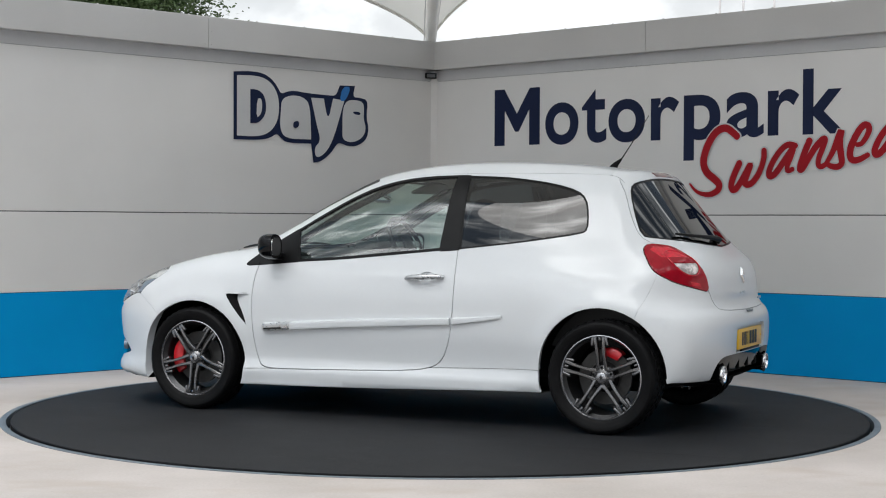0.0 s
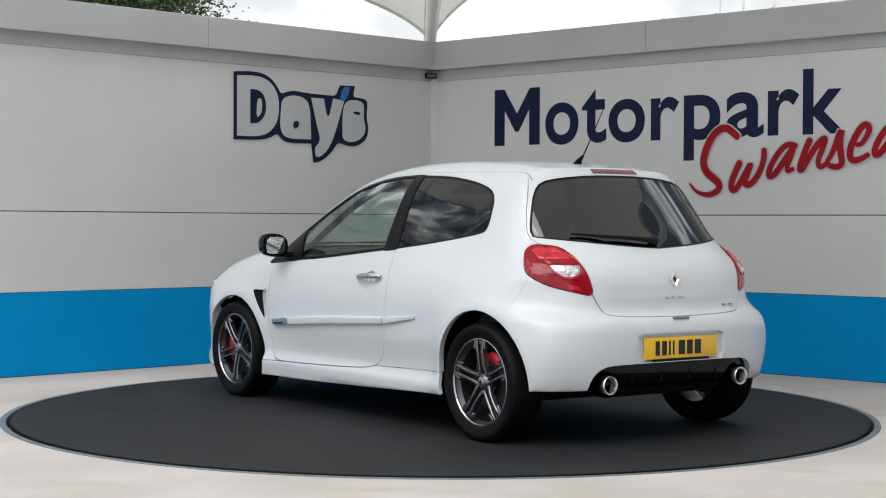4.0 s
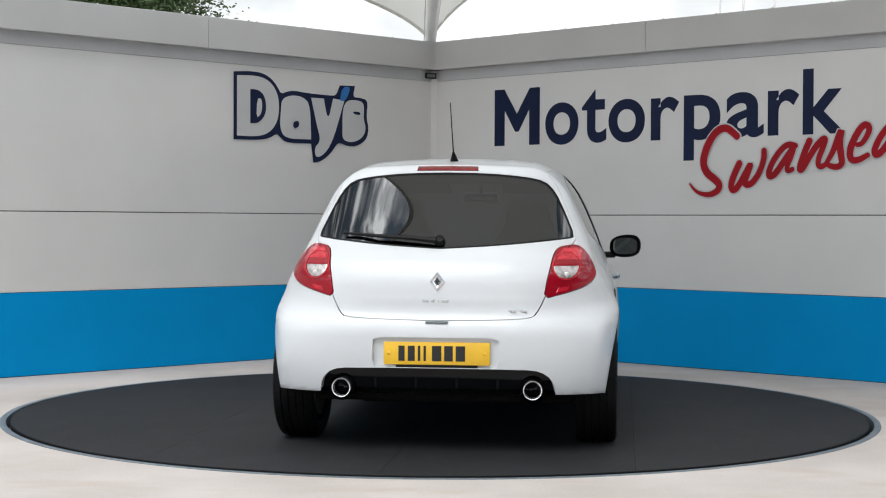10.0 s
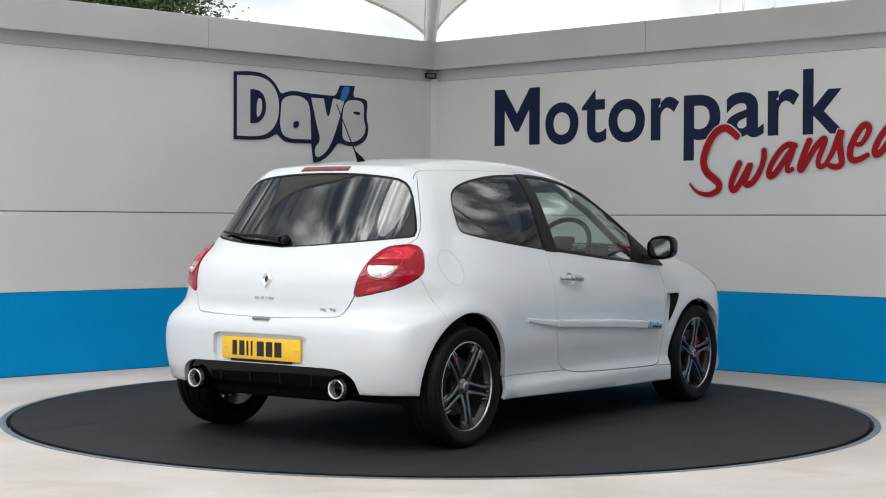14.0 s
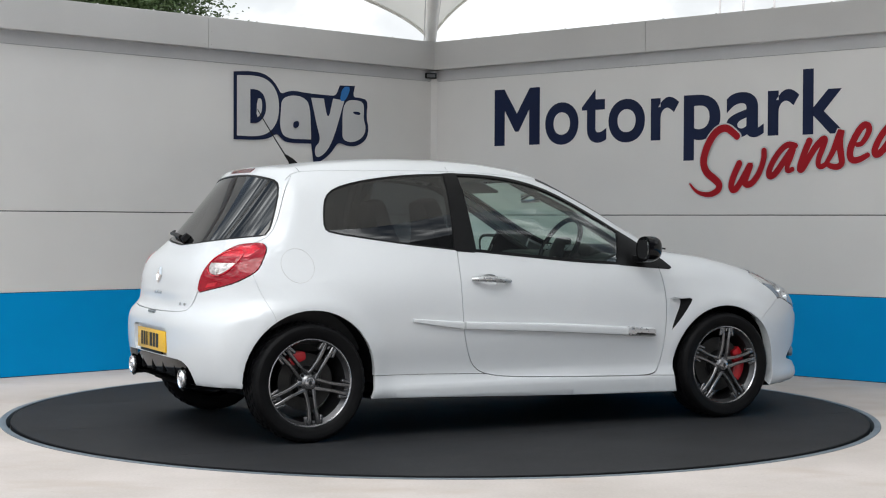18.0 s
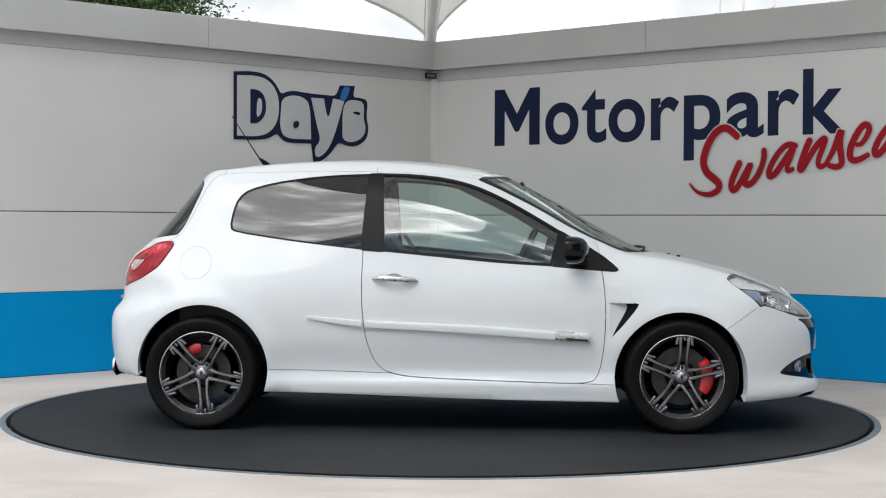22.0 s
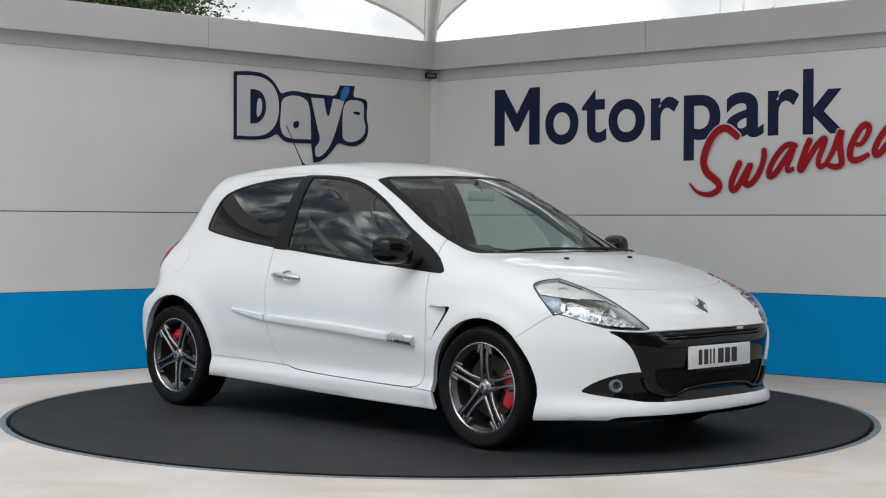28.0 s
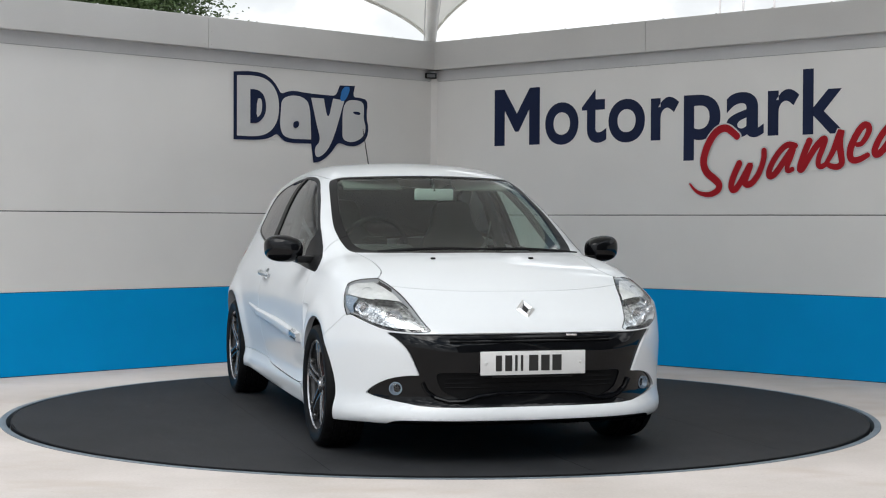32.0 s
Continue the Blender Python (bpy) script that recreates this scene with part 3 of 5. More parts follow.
FLANKS = [curve1(HEIGHTS, w) for w in STATIONS.values()]
STX = np.array(list(STATIONS))
ROOF = curve1((-2.2, -1.6, -1.36, -1.2, -1.0, -.76, -.44, -.2, 0, .22, .36, .526, .694, .862, 1.03, 1.15, 1.27, 1.414, 1.565, 1.7, 1.8, 1.9, 2.0, 2.06, 2.2),
              (1.33, 1.395, 1.423, 1.438, 1.462, 1.48, 1.489, 1.484, 1.468, 1.434, 1.395, 1.316, 1.227, 1.127, 1.035, .978, .955, .928, .893, .853, .815, .77, .708, .66, .50))
NOSE = curve1((.16, .19, .22, .25, .28, .32, .45, .55, .62, .8), (2.07, 2.116, 2.132, 2.126, 2.108, 2.099, 2.115, 2.125, 2.115, 2.095))
TAIL = curve1((.18, .30, .42, .57, .63, .68, .76, .85, .93, 1.0, 1.1, 1.2, 1.3, 1.38, 1.41, 1.5),
              (-1.80, -1.855, -1.88, -1.888, -1.876, -1.842, -1.836, -1.823, -1.782, -1.705, -1.6166, -1.5314, -1.4494, -1.3862, -1.366, -1.28))
TAILBOW = curve1((.2, .62, .74, .9, 1.05, 1.4), (.40, .42, .68, .72, 1.05, 1.15))
SWEEP = curve1((-1, .95, 1.3, 2), (.36, .36, .18, .18))
CROWN = curve1((-1, .2, 1.1, 2), (.12, .12, .03, .03))
BELLY = curve1((-1.9, -1.66, -1.58, -.95, .92, 1.6, 1.9, 2.1), (.285, .285, .22, .205, .162, .168, .18, .18))


def smax(a, b, k):
    h = np.maximum(k - np.abs(a - b), 0) / k
    return np.maximum(a, b) + h * h * k * .25


def flank(x, z):
    g = np.stack([c(z) for c in FLANKS])
    d = (g[1:] - g[:-1]) / np.diff(STX)[:, None]
    m = np.concatenate([d[:1], (d[1:] + d[:-1]) / 2, d[-1:]])
    i = np.clip(np.searchsorted(STX, x) - 1, 0, len(STX) - 2)
    h = STX[i + 1] - STX[i]
    t = (x - STX[i]) / h
    inner = np.clip(t, 0, 1)
    n = np.arange(len(x))
    y = ((1 + 2 * inner) * (1 - inner) ** 2 * g[i, n] + inner * (1 - inner) ** 2 * h * m[i, n]
         + inner * inner * (3 - 2 * inner) * g[i + 1, n] + inner * inner * (inner - 1) * h * m[i + 1, n])
    y = y + (t - inner) * h * np.where(t > 1, m[i + 1, n], m[i, n])
    for hub, up, much in ((1.2925, .30, .017), (-1.2925, .32, .017)):
        r = np.hypot(x - hub, z - up)
        y = y + much * np.exp(-((r - .37) / .065) ** 2)
    return y


def solid(p):
    """Below 0 inside the body, above 0 outside."""
    x, y, z = p[:, 0], np.abs(p[:, 1]), p[:, 2]
    side = y - flank(x, z)
    top = (z - ROOF(x + SWEEP(x) * y * y) + CROWN(x) * y * y) * .9
    f = smax(side, top, .12)
    f = smax(f, x - NOSE(z) + .9 * y ** 4, .06)
    f = smax(f, (TAIL(z) + TAILBOW(z) * y ** 4 - x) * .95, .05)
    return smax(f, BELLY(x) - z, .015)


AXIS_Z, AXIS_A, AXIS_B, ROUND = .48, -1.3, 1.5, .7


def to_sheet(p):
    """Unrolls points of the body onto a flat sheet."""
    x, y, z = p[:, 0], p[:, 1], p[:, 2] - AXIS_Z
    r = np.hypot(y, z)
    over, under = np.maximum(x - AXIS_B, 0), np.maximum(AXIS_A - x, 0)
    a = np.clip(x, AXIS_A, AXIS_B) + ROUND * (np.arctan2(over, r) - np.arctan2(under, r))
    return np.stack([a, ROUND * np.arctan2(z, y)], 1)


def march(start, way, far=2.4):
    lo, hi = np.zeros(len(start)), np.full(len(start), far)
    for _ in range(26):
        mid = (lo + hi) / 2
        out = solid(start + way * mid[:, None]) > 0
        hi, lo = np.where(out, mid, hi), np.where(out, lo, mid)
    return start + way * hi[:, None]


def from_sheet(s):
    a, b = s[:, 0], s[:, 1] / ROUND
    x0 = np.clip(a, AXIS_A, AXIS_B)
    t = (a - x0) / ROUND
    start = np.stack([x0, 0 * a, 0 * a + AXIS_Z], 1)
    way = np.stack([np.sin(t), np.cos(t) * np.cos(b), np.cos(t) * np.sin(b)], 1)
    return march(start, way)


def onto(view, pts):
    """Outline points seen from the side (x, z), the front or the back (y, z), a front corner or above (x, y), laid onto the body."""
    pts = np.array(pts, float)
    u, v, o, i = pts[:, 0], pts[:, 1], 0 * pts[:, 0], 0 * pts[:, 0] + 1
    if view == "side":
        return march(np.stack([u, o, v], 1), np.stack([o, i, o], 1))
    if view == "front":
        return march(np.stack([o + 1.2, u, v], 1), np.stack([i, o, o], 1))
    if view == "back":
        return march(np.stack([o - .9, u, v], 1), np.stack([-i, o, o], 1))
    if view == "corner":   # u runs along the car's front corner, at 45 degrees
        k = .5 ** .5
        return march(np.stack([1.2 - u * k, .3 + u * k, v], 1), np.stack([i * k, i * k, o], 1))
    return march(np.stack([u, v, o + .5], 1), np.stack([o, o, i], 1))


def outward(p):
    e = .002
    g = np.stack([solid(p + d) - solid(p - d) for d in np.eye(3) * e], 1)
    return g / np.linalg.norm(g, axis=1)[:, None]


# ---- the car's outer skin, cut along its shut lines ----
def smooth_line(pts, closed, passes=2):
    p = np.array(pts, float)
    for _ in range(passes):
        if closed:
            q = np.roll(p, -1, 0)
            p = np.stack([p * .75 + q * .25, p * .25 + q * .75], 1).reshape(-1, 2)
        else:
            a, b = p[:-1], p[1:]
            p = np.concatenate([p[:1], np.stack([a * .75 + b * .25, a * .25 + b * .75], 1).reshape(-1, 2)[1:-1], p[-1:]])
    return p


def dense(pts, closed, step=.012):
    p = np.concatenate([pts, pts[:1]]) if closed else pts
    out = []
    for a, b in zip(p, p[1:]):
        n = max(1, int(np.ceil(np.linalg.norm(b - a) / step)))
        out += [a + (b - a) * i / n for i in range(n)]
    if not closed:
        out.append(p[-1])
    return np.array(out)


def inset(pts, d):
    """A closed outline moved inwards by d."""
    p = np.array(pts, float)
    turn = np.sign(np.sum(p[:, 0] * np.roll(p[:, 1], -1) - np.roll(p[:, 0], -1) * p[:, 1]))
    t = np.roll(p, -1, 0) - np.roll(p, 1, 0)
    t /= np.linalg.norm(t, axis=1)[:, None] + 1e-9
    return p + turn * d * np.stack([-t[:, 1], t[:, 0]], 1)


def circle(u, v, r, n=48, squash=1.0):
    a = np.arange(n) * 2 * np.pi / n
    return np.stack([u + r * np.cos(a), v + r * squash * np.sin(a)], 1)


FRONT_PANE = [(-.318, .968), (-.318, .968), (.02, .936), (.33, .907), (.60, .892), (.60, .892), (.648, 1.082), (.648, 1.082), (.487, 1.178), (.331, 1.266), (.176, 1.334), (.021, 1.374), (-.15, 1.393), (-.336, 1.398), (-.336, 1.398)]
REAR_PANE = [(-.432, .977), (-.432, .977), (-.404, 1.395), (-.404, 1.395), (-.60, 1.388), (-.76, 1.372), (-.93, 1.346), (-1.07, 1.308), (-1.13, 1.26), (-1.155, 1.18), (-1.165, 1.09), (-1.13, 1.066), (-.895, 1.031), (-.712, 1.007)]
FRONT_GLASS = [(-.308, .984), (-.308, .984), (.02, .953), (.33, .924), (.586, .908), (.586, .908), (.632, 1.075), (.632, 1.075), (.482, 1.164), (.327, 1.252), (.173, 1.319), (.019, 1.359), (-.15, 1.379), (-.326, 1.386), (-.326, 1.386)]
REAR_GLASS = [(-.440, .987), (-.440, .987), (-.412, 1.385), (-.412, 1.385), (-.60, 1.378), (-.76, 1.362), (-.925, 1.337), (-1.062, 1.300), (-1.12, 1.255), (-1.145, 1.18), (-1.154, 1.095), (-1.124, 1.076), (-.893, 1.041), (-.71, 1.017)]
SCREEN = [(1.185, -.05), (1.185, -.05), (1.185, .12), (1.17, .26), (1.11, .46), (1.045, .58), (1.02, .606), (.98, .624), (.92, .636), (.82, .645), (.68, .644), (.45, .606), (.19, .56), (.20, .53), (.30, .35), (.355, .15), (.365, -.05), (.365, -.05)]
SCREEN_GLASS = [(1.155, -.05), (1.155, -.05), (1.155, .12), (1.14, .25), (1.085, .445), (1.0, .557), (.95, .580), (.89, .592), (.68, .599), (.45, .564), (.235, .522), (.238, .505), (.33, .34), (.378, .15), (.388, -.05), (.388, -.05)]
BACK_PANE = [(-.05, 1.386), (-.05, 1.386), (.2, 1.383), (.40, 1.365), (.50, 1.345), (.556, 1.29), (.614, 1.17), (.661, 1.058), (.63, 1.046), (.3, 1.012), (.0, .994), (-.05, .994), (-.05, .994)]
BACK_GLASS = [(-.05, 1.378), (-.05, 1.378), (.2, 1.375), (.397, 1.357), (.493, 1.338), (.549, 1.287), (.607, 1.168), (.650, 1.064), (.628, 1.056), (.3, 1.021), (.0, 1.003), (-.05, 1.003), (-.05, 1.003)]
VENT = [(.985, .7035), (1.03, .7055), (1.062, .695), (1.062, .695), (1.048, .668), (.982, .586), (.918, .516), (.918, .516), (.948, .584), (.985, .645), (1.002, .688)]
LAMP = [(.087, .823), (.065, .839), (.019, .850), (-.048, .855), (-.048, .855), (-.114, .834), (-.182, .808), (-.250, .778), (-.317, .739), (-.383, .693), (-.444, .644), (-.473, .620), (-.435, .614), (-.340, .618), (-.260, .625), (-.180, .645), (-.100, .670), (-.032, .690), (-.006, .682), (-.006, .682), (.022, .723), (.058, .771)]
LINES = [  # view, points, closed, corner passes, half the width of the gap
    ("side", FRONT_PANE, True, 1, 0), ("side", FRONT_GLASS, True, 1, 0), ("side", REAR_PANE, True, 1, 0), ("side", REAR_GLASS, True, 1, 0),
    ("side", [(-.43233, .972), (-.31779, .963), (-.33604, 1.399), (-.40387, 1.397)], True, 0, 0),
    ("side", [(.600, .890), (.600, .890), (.92, .864), (.955, .868), (.955, .884), (.862, .962), (.648, 1.084), (.648, 1.084)], True, 1, 0),
    ("side", [(-.424, .985), (-.429, .75), (-.416, .565), (-.39, .45), (-.345, .353), (-.27, .309), (-.10, .288), (.63, .267), (.80, .268), (.85, .305), (.876, .449), (.887, .632), (.876, .80), (.862, .885)], False, 2, .0019),
    ("side", [(.868, .925), (.852, .985), (.82, 1.09)], False, 0, .0016),
    ("side", [(-.367, 1.399), (-.367, 1.434)], False, 0, .0012),
    ("side", [(-1.02, .331), (-.6, .323), (-.25, .312)], False, 0, .0012),
    ("side", [(.72, .267), (1.02, .259)], False, 0, .0012),
    ("side", circle(-1.2895, .322, .356), True, 0, 0), ("side", circle(1.2895, .298, .356), True, 0, 0),
    ("side", [(1.49, .54), (1.535, .572), (1.65, .648), (1.726, .698)], False, 0, .0009),
    ("corner", LAMP, True, 1, .002),
    ("top", [(1.026, .598), (1.06, .592), (1.15, .588), (1.33, .576), (1.46, .574), (1.53, .586), (1.60, .624)], False, 1, .0016),
    ("top", [(1.700, .592), (1.765, .475), (1.829, .27), (1.846, .1), (1.846, -.05)], False, 2, .0016),
    ("top", SCREEN, True, 2, 0), ("top", SCREEN_GLASS, True, 2, 0),
    ("front", [(-.05, .612), (-.05, .612), (.2, .612), (.44, .611), (.517, .608), (.606, .611), (.655, .614), (.668, .609), (.635, .588), (.60, .55), (.575, .51), (.535, .416), (.535, .416), (.58, .415), (.645, .401), (.70, .370), (.738, .330), (.735, .315), (.66, .297), (.60, .287), (.51, .270), (.3, .267), (-.05, .267), (-.05, .267)], True, 1, 0),
    ("front", [(-.05, .425), (-.05, .425), (.38, .427), (.44, .427), (.462, .42), (.455, .385), (.43, .335), (.33, .300), (.25, .325), (.15, .333), (-.05, .333), (-.05, .333)], True, 1, 0),
    ("front", [(-.05, .205), (-.05, .205), (.45, .209), (.60, .207), (.645, .200), (.665, .185), (.67, .15), (-.05, .15), (-.05, .15)], True, 1, 0),
    ("top", [(.28, .50), (.18, .55), (-.1, .555), (-.5, .55), (-1.0, .527), (-1.19, .509), (-1.224, .505)], False, 1, .0009),
    ("top", [(-1.22, -.05), (-1.22, .3), (-1.222, .45), (-1.223, .512)], False, 1, .0013),
    ("top", [(-1.218, .506), (-1.26, .512), (-1.31, .530)], False, 1, .0013),
    ("back", [(.515, 1.375), (.535, 1.36), (.563, 1.315), (.624, 1.18), (.6685, 1.055), (.650, 1.022), (.605, .978)], False, 1, .0013),
    ("back", [(.526, .769), (.508, .728), (.482, .682), (.455, .663), (.3, .654), (-.05, .648)], False, 1, .003),
    ("back", [(.533, .85), (.550, .923), (.556, .963), (.575, 1.004), (.62, 1.015), (.668, 1.019), (.702, .998), (.736, .955), (.765, .894), (.767, .862), (.740, .830), (.69, .803), (.60, .777), (.518, .757)], True, 1, .002),
    ("side", [(-1.573, .866), (-1.555, .80), (-1.47, .60)], False, 1, .0004),
    ("back", BACK_PANE, True, 1, 0), ("back", BACK_GLASS, True, 1, 0),
    ("back", [(-.05, .418), (-.05, .418), (.43, .417), (.51, .407), (.56, .37), (.577, .32), (.585, .245), (.585, .245), (-.05, .245), (-.05, .245)], True, 1, 0),
    ("back", [(-.05, .568), (.27, .567), (.308, .555), (.312, .45), (.30, .421), (-.05, .421)], True, 0, 0),
    ("back", [(-.05, 1.416), (.155, 1.414), (.16, 1.393), (-.05, 1.394)], True, 0, 0),
    ("side", [(x, float(BELLY(x)) + .006) for x in np.linspace(-1.80, 2.05, 60)], False, 0, 0),
    ("side", VENT, True, 1, 0), ("side", [(1.015, .697), (.985, .7045), (.95, .706), (.907, .708), (.905, .66), (.908, .58), (.914, .535), (.928, .534)], False, 1, 0),
    ("side", circle(-.252, .818, .052, 32, .62), True, 0, 0),
]
SEEDS = {  # one place on each piece of the skin
    "front_window": ("side", .1, 1.1), "front_window_frame": ("side", -.1, .956), "quarter_window": ("side", -.8, 1.15), "quarter_window_frame": ("side", -.8, 1.024),
    "pillar_cover": ("side", -.365, 1.2), "mirror_mount": ("side", .80, .92), "door": ("side", .2, .6), "sill": ("side", 0, .24),
    "rear_arch": ("side", -1.29, .4), "front_arch": ("side", 1.29, .4), "front_wing": ("side", 1.2, .75), "rear_quarter": ("side", -.7, .7),
    "screen_pillar": ("side", .487, 1.195), "front_bumper": ("side", 1.75, .50), "headlamp_cover": ("corner", -.15, .74), "bonnet": ("top", 1.5, .2), "windscreen": ("top", .7, .2), "windscreen_seal": ("top", 1.17, .02),
    "grille": ("front", .2, .585), "lower_grille": ("front", .2, .38), "splitter": ("front", .2, .195), "roof": ("top", -.5, .2), "tailgate": ("back", .2, .8), "rear_window": ("back", .2, 1.2), "rear_window_seal": ("back", .2, 1.379),
    "tail_lamp_lens": ("back", .64, .88), "rear_bumper": ("back", .6, .60), "diffuser": ("back", .2, .35), "plate_recess": ("back", .2, .50),
    "brake_light": ("back", .05, 1.404), "handle_cup": ("side", -.252, .818), "wing_vent": ("side", 1.04, .690), "vent_ramp": ("side", .94, .66), "windscreen_seal ": ("top", .60, .619), "windscreen_seal  ": ("top", .376, .02), "rear_window_seal ": ("back", .2, 1.006)}


def cut_skin():
    """Unrolls the half body, cuts it along all lines and gives each piece its triangles."""
    from mathutils.geometry import delaunay_2d_cdt
    step = .024
    a0, a1, b1 = AXIS_A - ROUND * 1.555, AXIS_B + ROUND * 1.555, ROUND * math.pi / 2
    ga, gb = np.arange(a0, a1 + 1e-6, (a1 - a0) / round((a1 - a0) / step)), np.linspace(-b1, b1, 93)
    pts = [np.stack(np.meshgrid(ga, gb), -1).reshape(-1, 2)]
    edges, gaps, count = [], [], len(pts[0])

    def add(line, closed):
        nonlocal count
        n = len(line)
        pts.append(line)
        edges.extend((count + i, count + (i + 1) % n) for i in range(n if closed else n - 1))
        count += n
    for view, outline, closed, passes, gap in LINES:
        line = dense(smooth_line(outline, closed, passes), closed)
        s = to_sheet(onto(view, line))
        s[:, 1] = np.clip(s[:, 1], -b1, b1)
        if gap:
            t = (np.roll(s, -1, 0) - np.roll(s, 1, 0)) if closed else np.gradient(s, axis=0)
            t /= np.linalg.norm(t, axis=1)[:, None] + 1e-9
            nrm = np.stack([-t[:, 1], t[:, 0]], 1) * gap
            for side in (-1, 1):
                q = s + side * nrm
                q[:, 1] = np.clip(q[:, 1], -b1, b1)
                add(q, closed)
            gaps.append((np.concatenate([s, s[:1]]) if closed else s, gap))
        else:
            add(s, closed)
    pts = np.concatenate(pts)
    v, e, f, _, oe, _ = delaunay_2d_cdt([Vector(p) for p in pts], edges, [], 0, 1e-5)
    s = np.array([(p.x, p.y) for p in v])
    tri = np.array([t for t in f if len(t) == 3])
    walls = {tuple(sorted(x)) for x, o in zip(e, oe) if o}
    mid = s[tri].mean(1)
    inside = (np.abs(mid[:, 1]) < b1) & (mid[:, 0] > a0) & (mid[:, 0] < a1)
    lost = ~inside
    for line, gap in gaps:
        lo, hi = line.min(0) - .02, line.max(0) + .02
        near = np.where(((mid > lo) & (mid < hi)).all(1))[0]
        a, d = line[:-1], np.diff(line, axis=0)
        best = np.full(len(near), 9.0)
        for i in range(len(a)):
            w = mid[near] - a[i]
            h = np.clip((w @ d[i]) / (d[i] @ d[i] + 1e-12), 0, 1)
            best = np.minimum(best, np.linalg.norm(w - h[:, None] * d[i], axis=1))
        lost[near[best < gap * .98]] = True
    owner = {}
    for i, t in enumerate(tri):
        if not lost[i]:
            for x in range(3):
                owner.setdefault(tuple(sorted((t[x], t[(x + 1) % 3]))), []).append(i)
    group = np.full(len(tri), -1)
    p3 = from_sheet(s)
    cen = p3[tri].mean(1)
    names = []
    for name, (view, u, w) in SEEDS.items():
        spot = to_sheet(onto(view, [(u, w)]))[0]
        ok = np.where(~lost & (group < 0))[0]
        first = ok[np.argmin(np.linalg.norm(mid[ok] - spot, axis=1))]
        if np.linalg.norm(mid[first] - spot) > .03:
            continue
        if name.strip() not in names:
            names.append(name.strip())
        mine = names.index(name.strip())
        stack, group[first] = [first], mine
        while stack:
            i = stack.pop()
            for x in range(3):
                k = tuple(sorted((tri[i][x], tri[i][(x + 1) % 3])))
                if k in walls:
                    continue
                for j in owner.get(k, ()):
                    if group[j] < 0 and not lost[j]:
                        group[j] = mine
                        stack.append(j)
    for _ in range(40):   # slivers join the piece beside them
        rest = np.where((group < 0) & ~lost)[0]
        if not len(rest):
            break
        for i in rest:
            for x in range(3):
                for j in owner.get(tuple(sorted((tri[i][x], tri[i][(x + 1) % 3]))), ()):
                    if group[j] >= 0:
                        group[i] = group[j]
    low = (group >= 0) & (cen[:, 2] < BELLY(cen[:, 0]) + .006)
    names.append("underbody")
    group[low & np.isin(group, [names.index(n) for n in ("sill", "front_bumper", "rear_bumper", "rear_quarter", "front_wing", "splitter", "diffuser")])] = len(names) - 1
    normal = outward(p3)
    way = np.cross(p3[tri[:, 1]] - p3[tri[:, 0]], p3[tri[:, 2]] - p3[tri[:, 0]])
    flip = np.einsum("ij,ij->i", way, normal[tri].mean(1)) < 0
    tri[flip] = tri[flip][:, ::-1]
    return {n: tri[group == i] for i, n in enumerate(names)}, p3, normal


PIECES, SKIN, SKIN_N = cut_skin()


def fair(p, n, across):
    """The normals of a pane as one even bend, of second order along and across it."""
    o, z = 0 * p[:, 0] + 1, p[:, 2] - 1.15
    if across:   # a pane from side to side
        y = p[:, 1]
        even, odd = np.stack([o, z, z * z, y * y], 1), np.stack([y, y * z, y ** 3], 1)
        bases = (even, odd, even)
    else:
        x = p[:, 0]
        bases = (np.stack([o, x, z, x * z, x * x], 1),) * 3
    out = np.stack([b @ np.linalg.lstsq(b, n[:, i], rcond=None)[0] for i, b in enumerate(bases)], 1)
    return out / np.linalg.norm(out, axis=1)[:, None]


def skin(name, piece, mat, parent, sides=(1,), deep=0.0, lip=.014, label=""):
    """A mesh object from one piece of the skin: pushed in by deep, with a lip folded inwards along its edge. Glass gets evenly bending normals."""
    tri = PIECES[piece]
    ids, tri = np.unique(tri, return_inverse=True)
    tri = tri.reshape(-1, 3)
    base, nrm = SKIN[ids], SKIN_N[ids]
    if mat in (CLEAR, TINTED, SCREEN_PANE, DARK_PANE):
        nrm = fair(base, nrm, len(sides) > 1)
    own = callable(deep)   # a depth that changes over the piece gets its own normals
    deep = np.reshape(deep(base), (-1, 1)) if own else np.full((len(base), 1), deep)
    verts, faces, loops = [], [], []
    seen = {}
    for t in tri:
        for x in range(3):
            seen[(t[x], t[(x + 1) % 3])] = 1
    rim = [(a, b) for a, b in seen if (b, a) not in seen]
    for sgn in sides:
        k, m = np.array([1, sgn, 1]), len(verts)
        verts += list((base - nrm * deep) * k)
        for t in tri:
            t = t if sgn > 0 else t[::-1]
            faces.append([int(i) + m for i in t])
            loops += [(0, 0, 0) if own else tuple(nrm[i] * k) for i in t]
        if lip:
            for a, b in rim:
                if abs(base[a][1]) < .002 and abs(base[b][1]) < .002:
                    continue
                j = len(verts)
                pa, pb = base[a] - nrm[a] * deep[a], base[b] - nrm[b] * deep[b]
                verts += [pa * k, pb * k, (pb - nrm[b] * lip) * k, (pa - nrm[a] * lip) * k]
                q = [j, j + 3, j + 2, j + 1]
                faces.append(q if sgn > 0 else q[::-1])
                loops += [(0, 0, 0)] * 4
    me = bpy.data.meshes.new(name)
    me.from_pydata([tuple(v) for v in verts], [], faces)
    me.materials.append(mat)
    for f in me.polygons:
        f.use_smooth = len(f.vertices) == 3
    me.normals_split_custom_set(loops)
    ob = new(name, me)
    ob.parent = parent
    return tagged(ob, label)


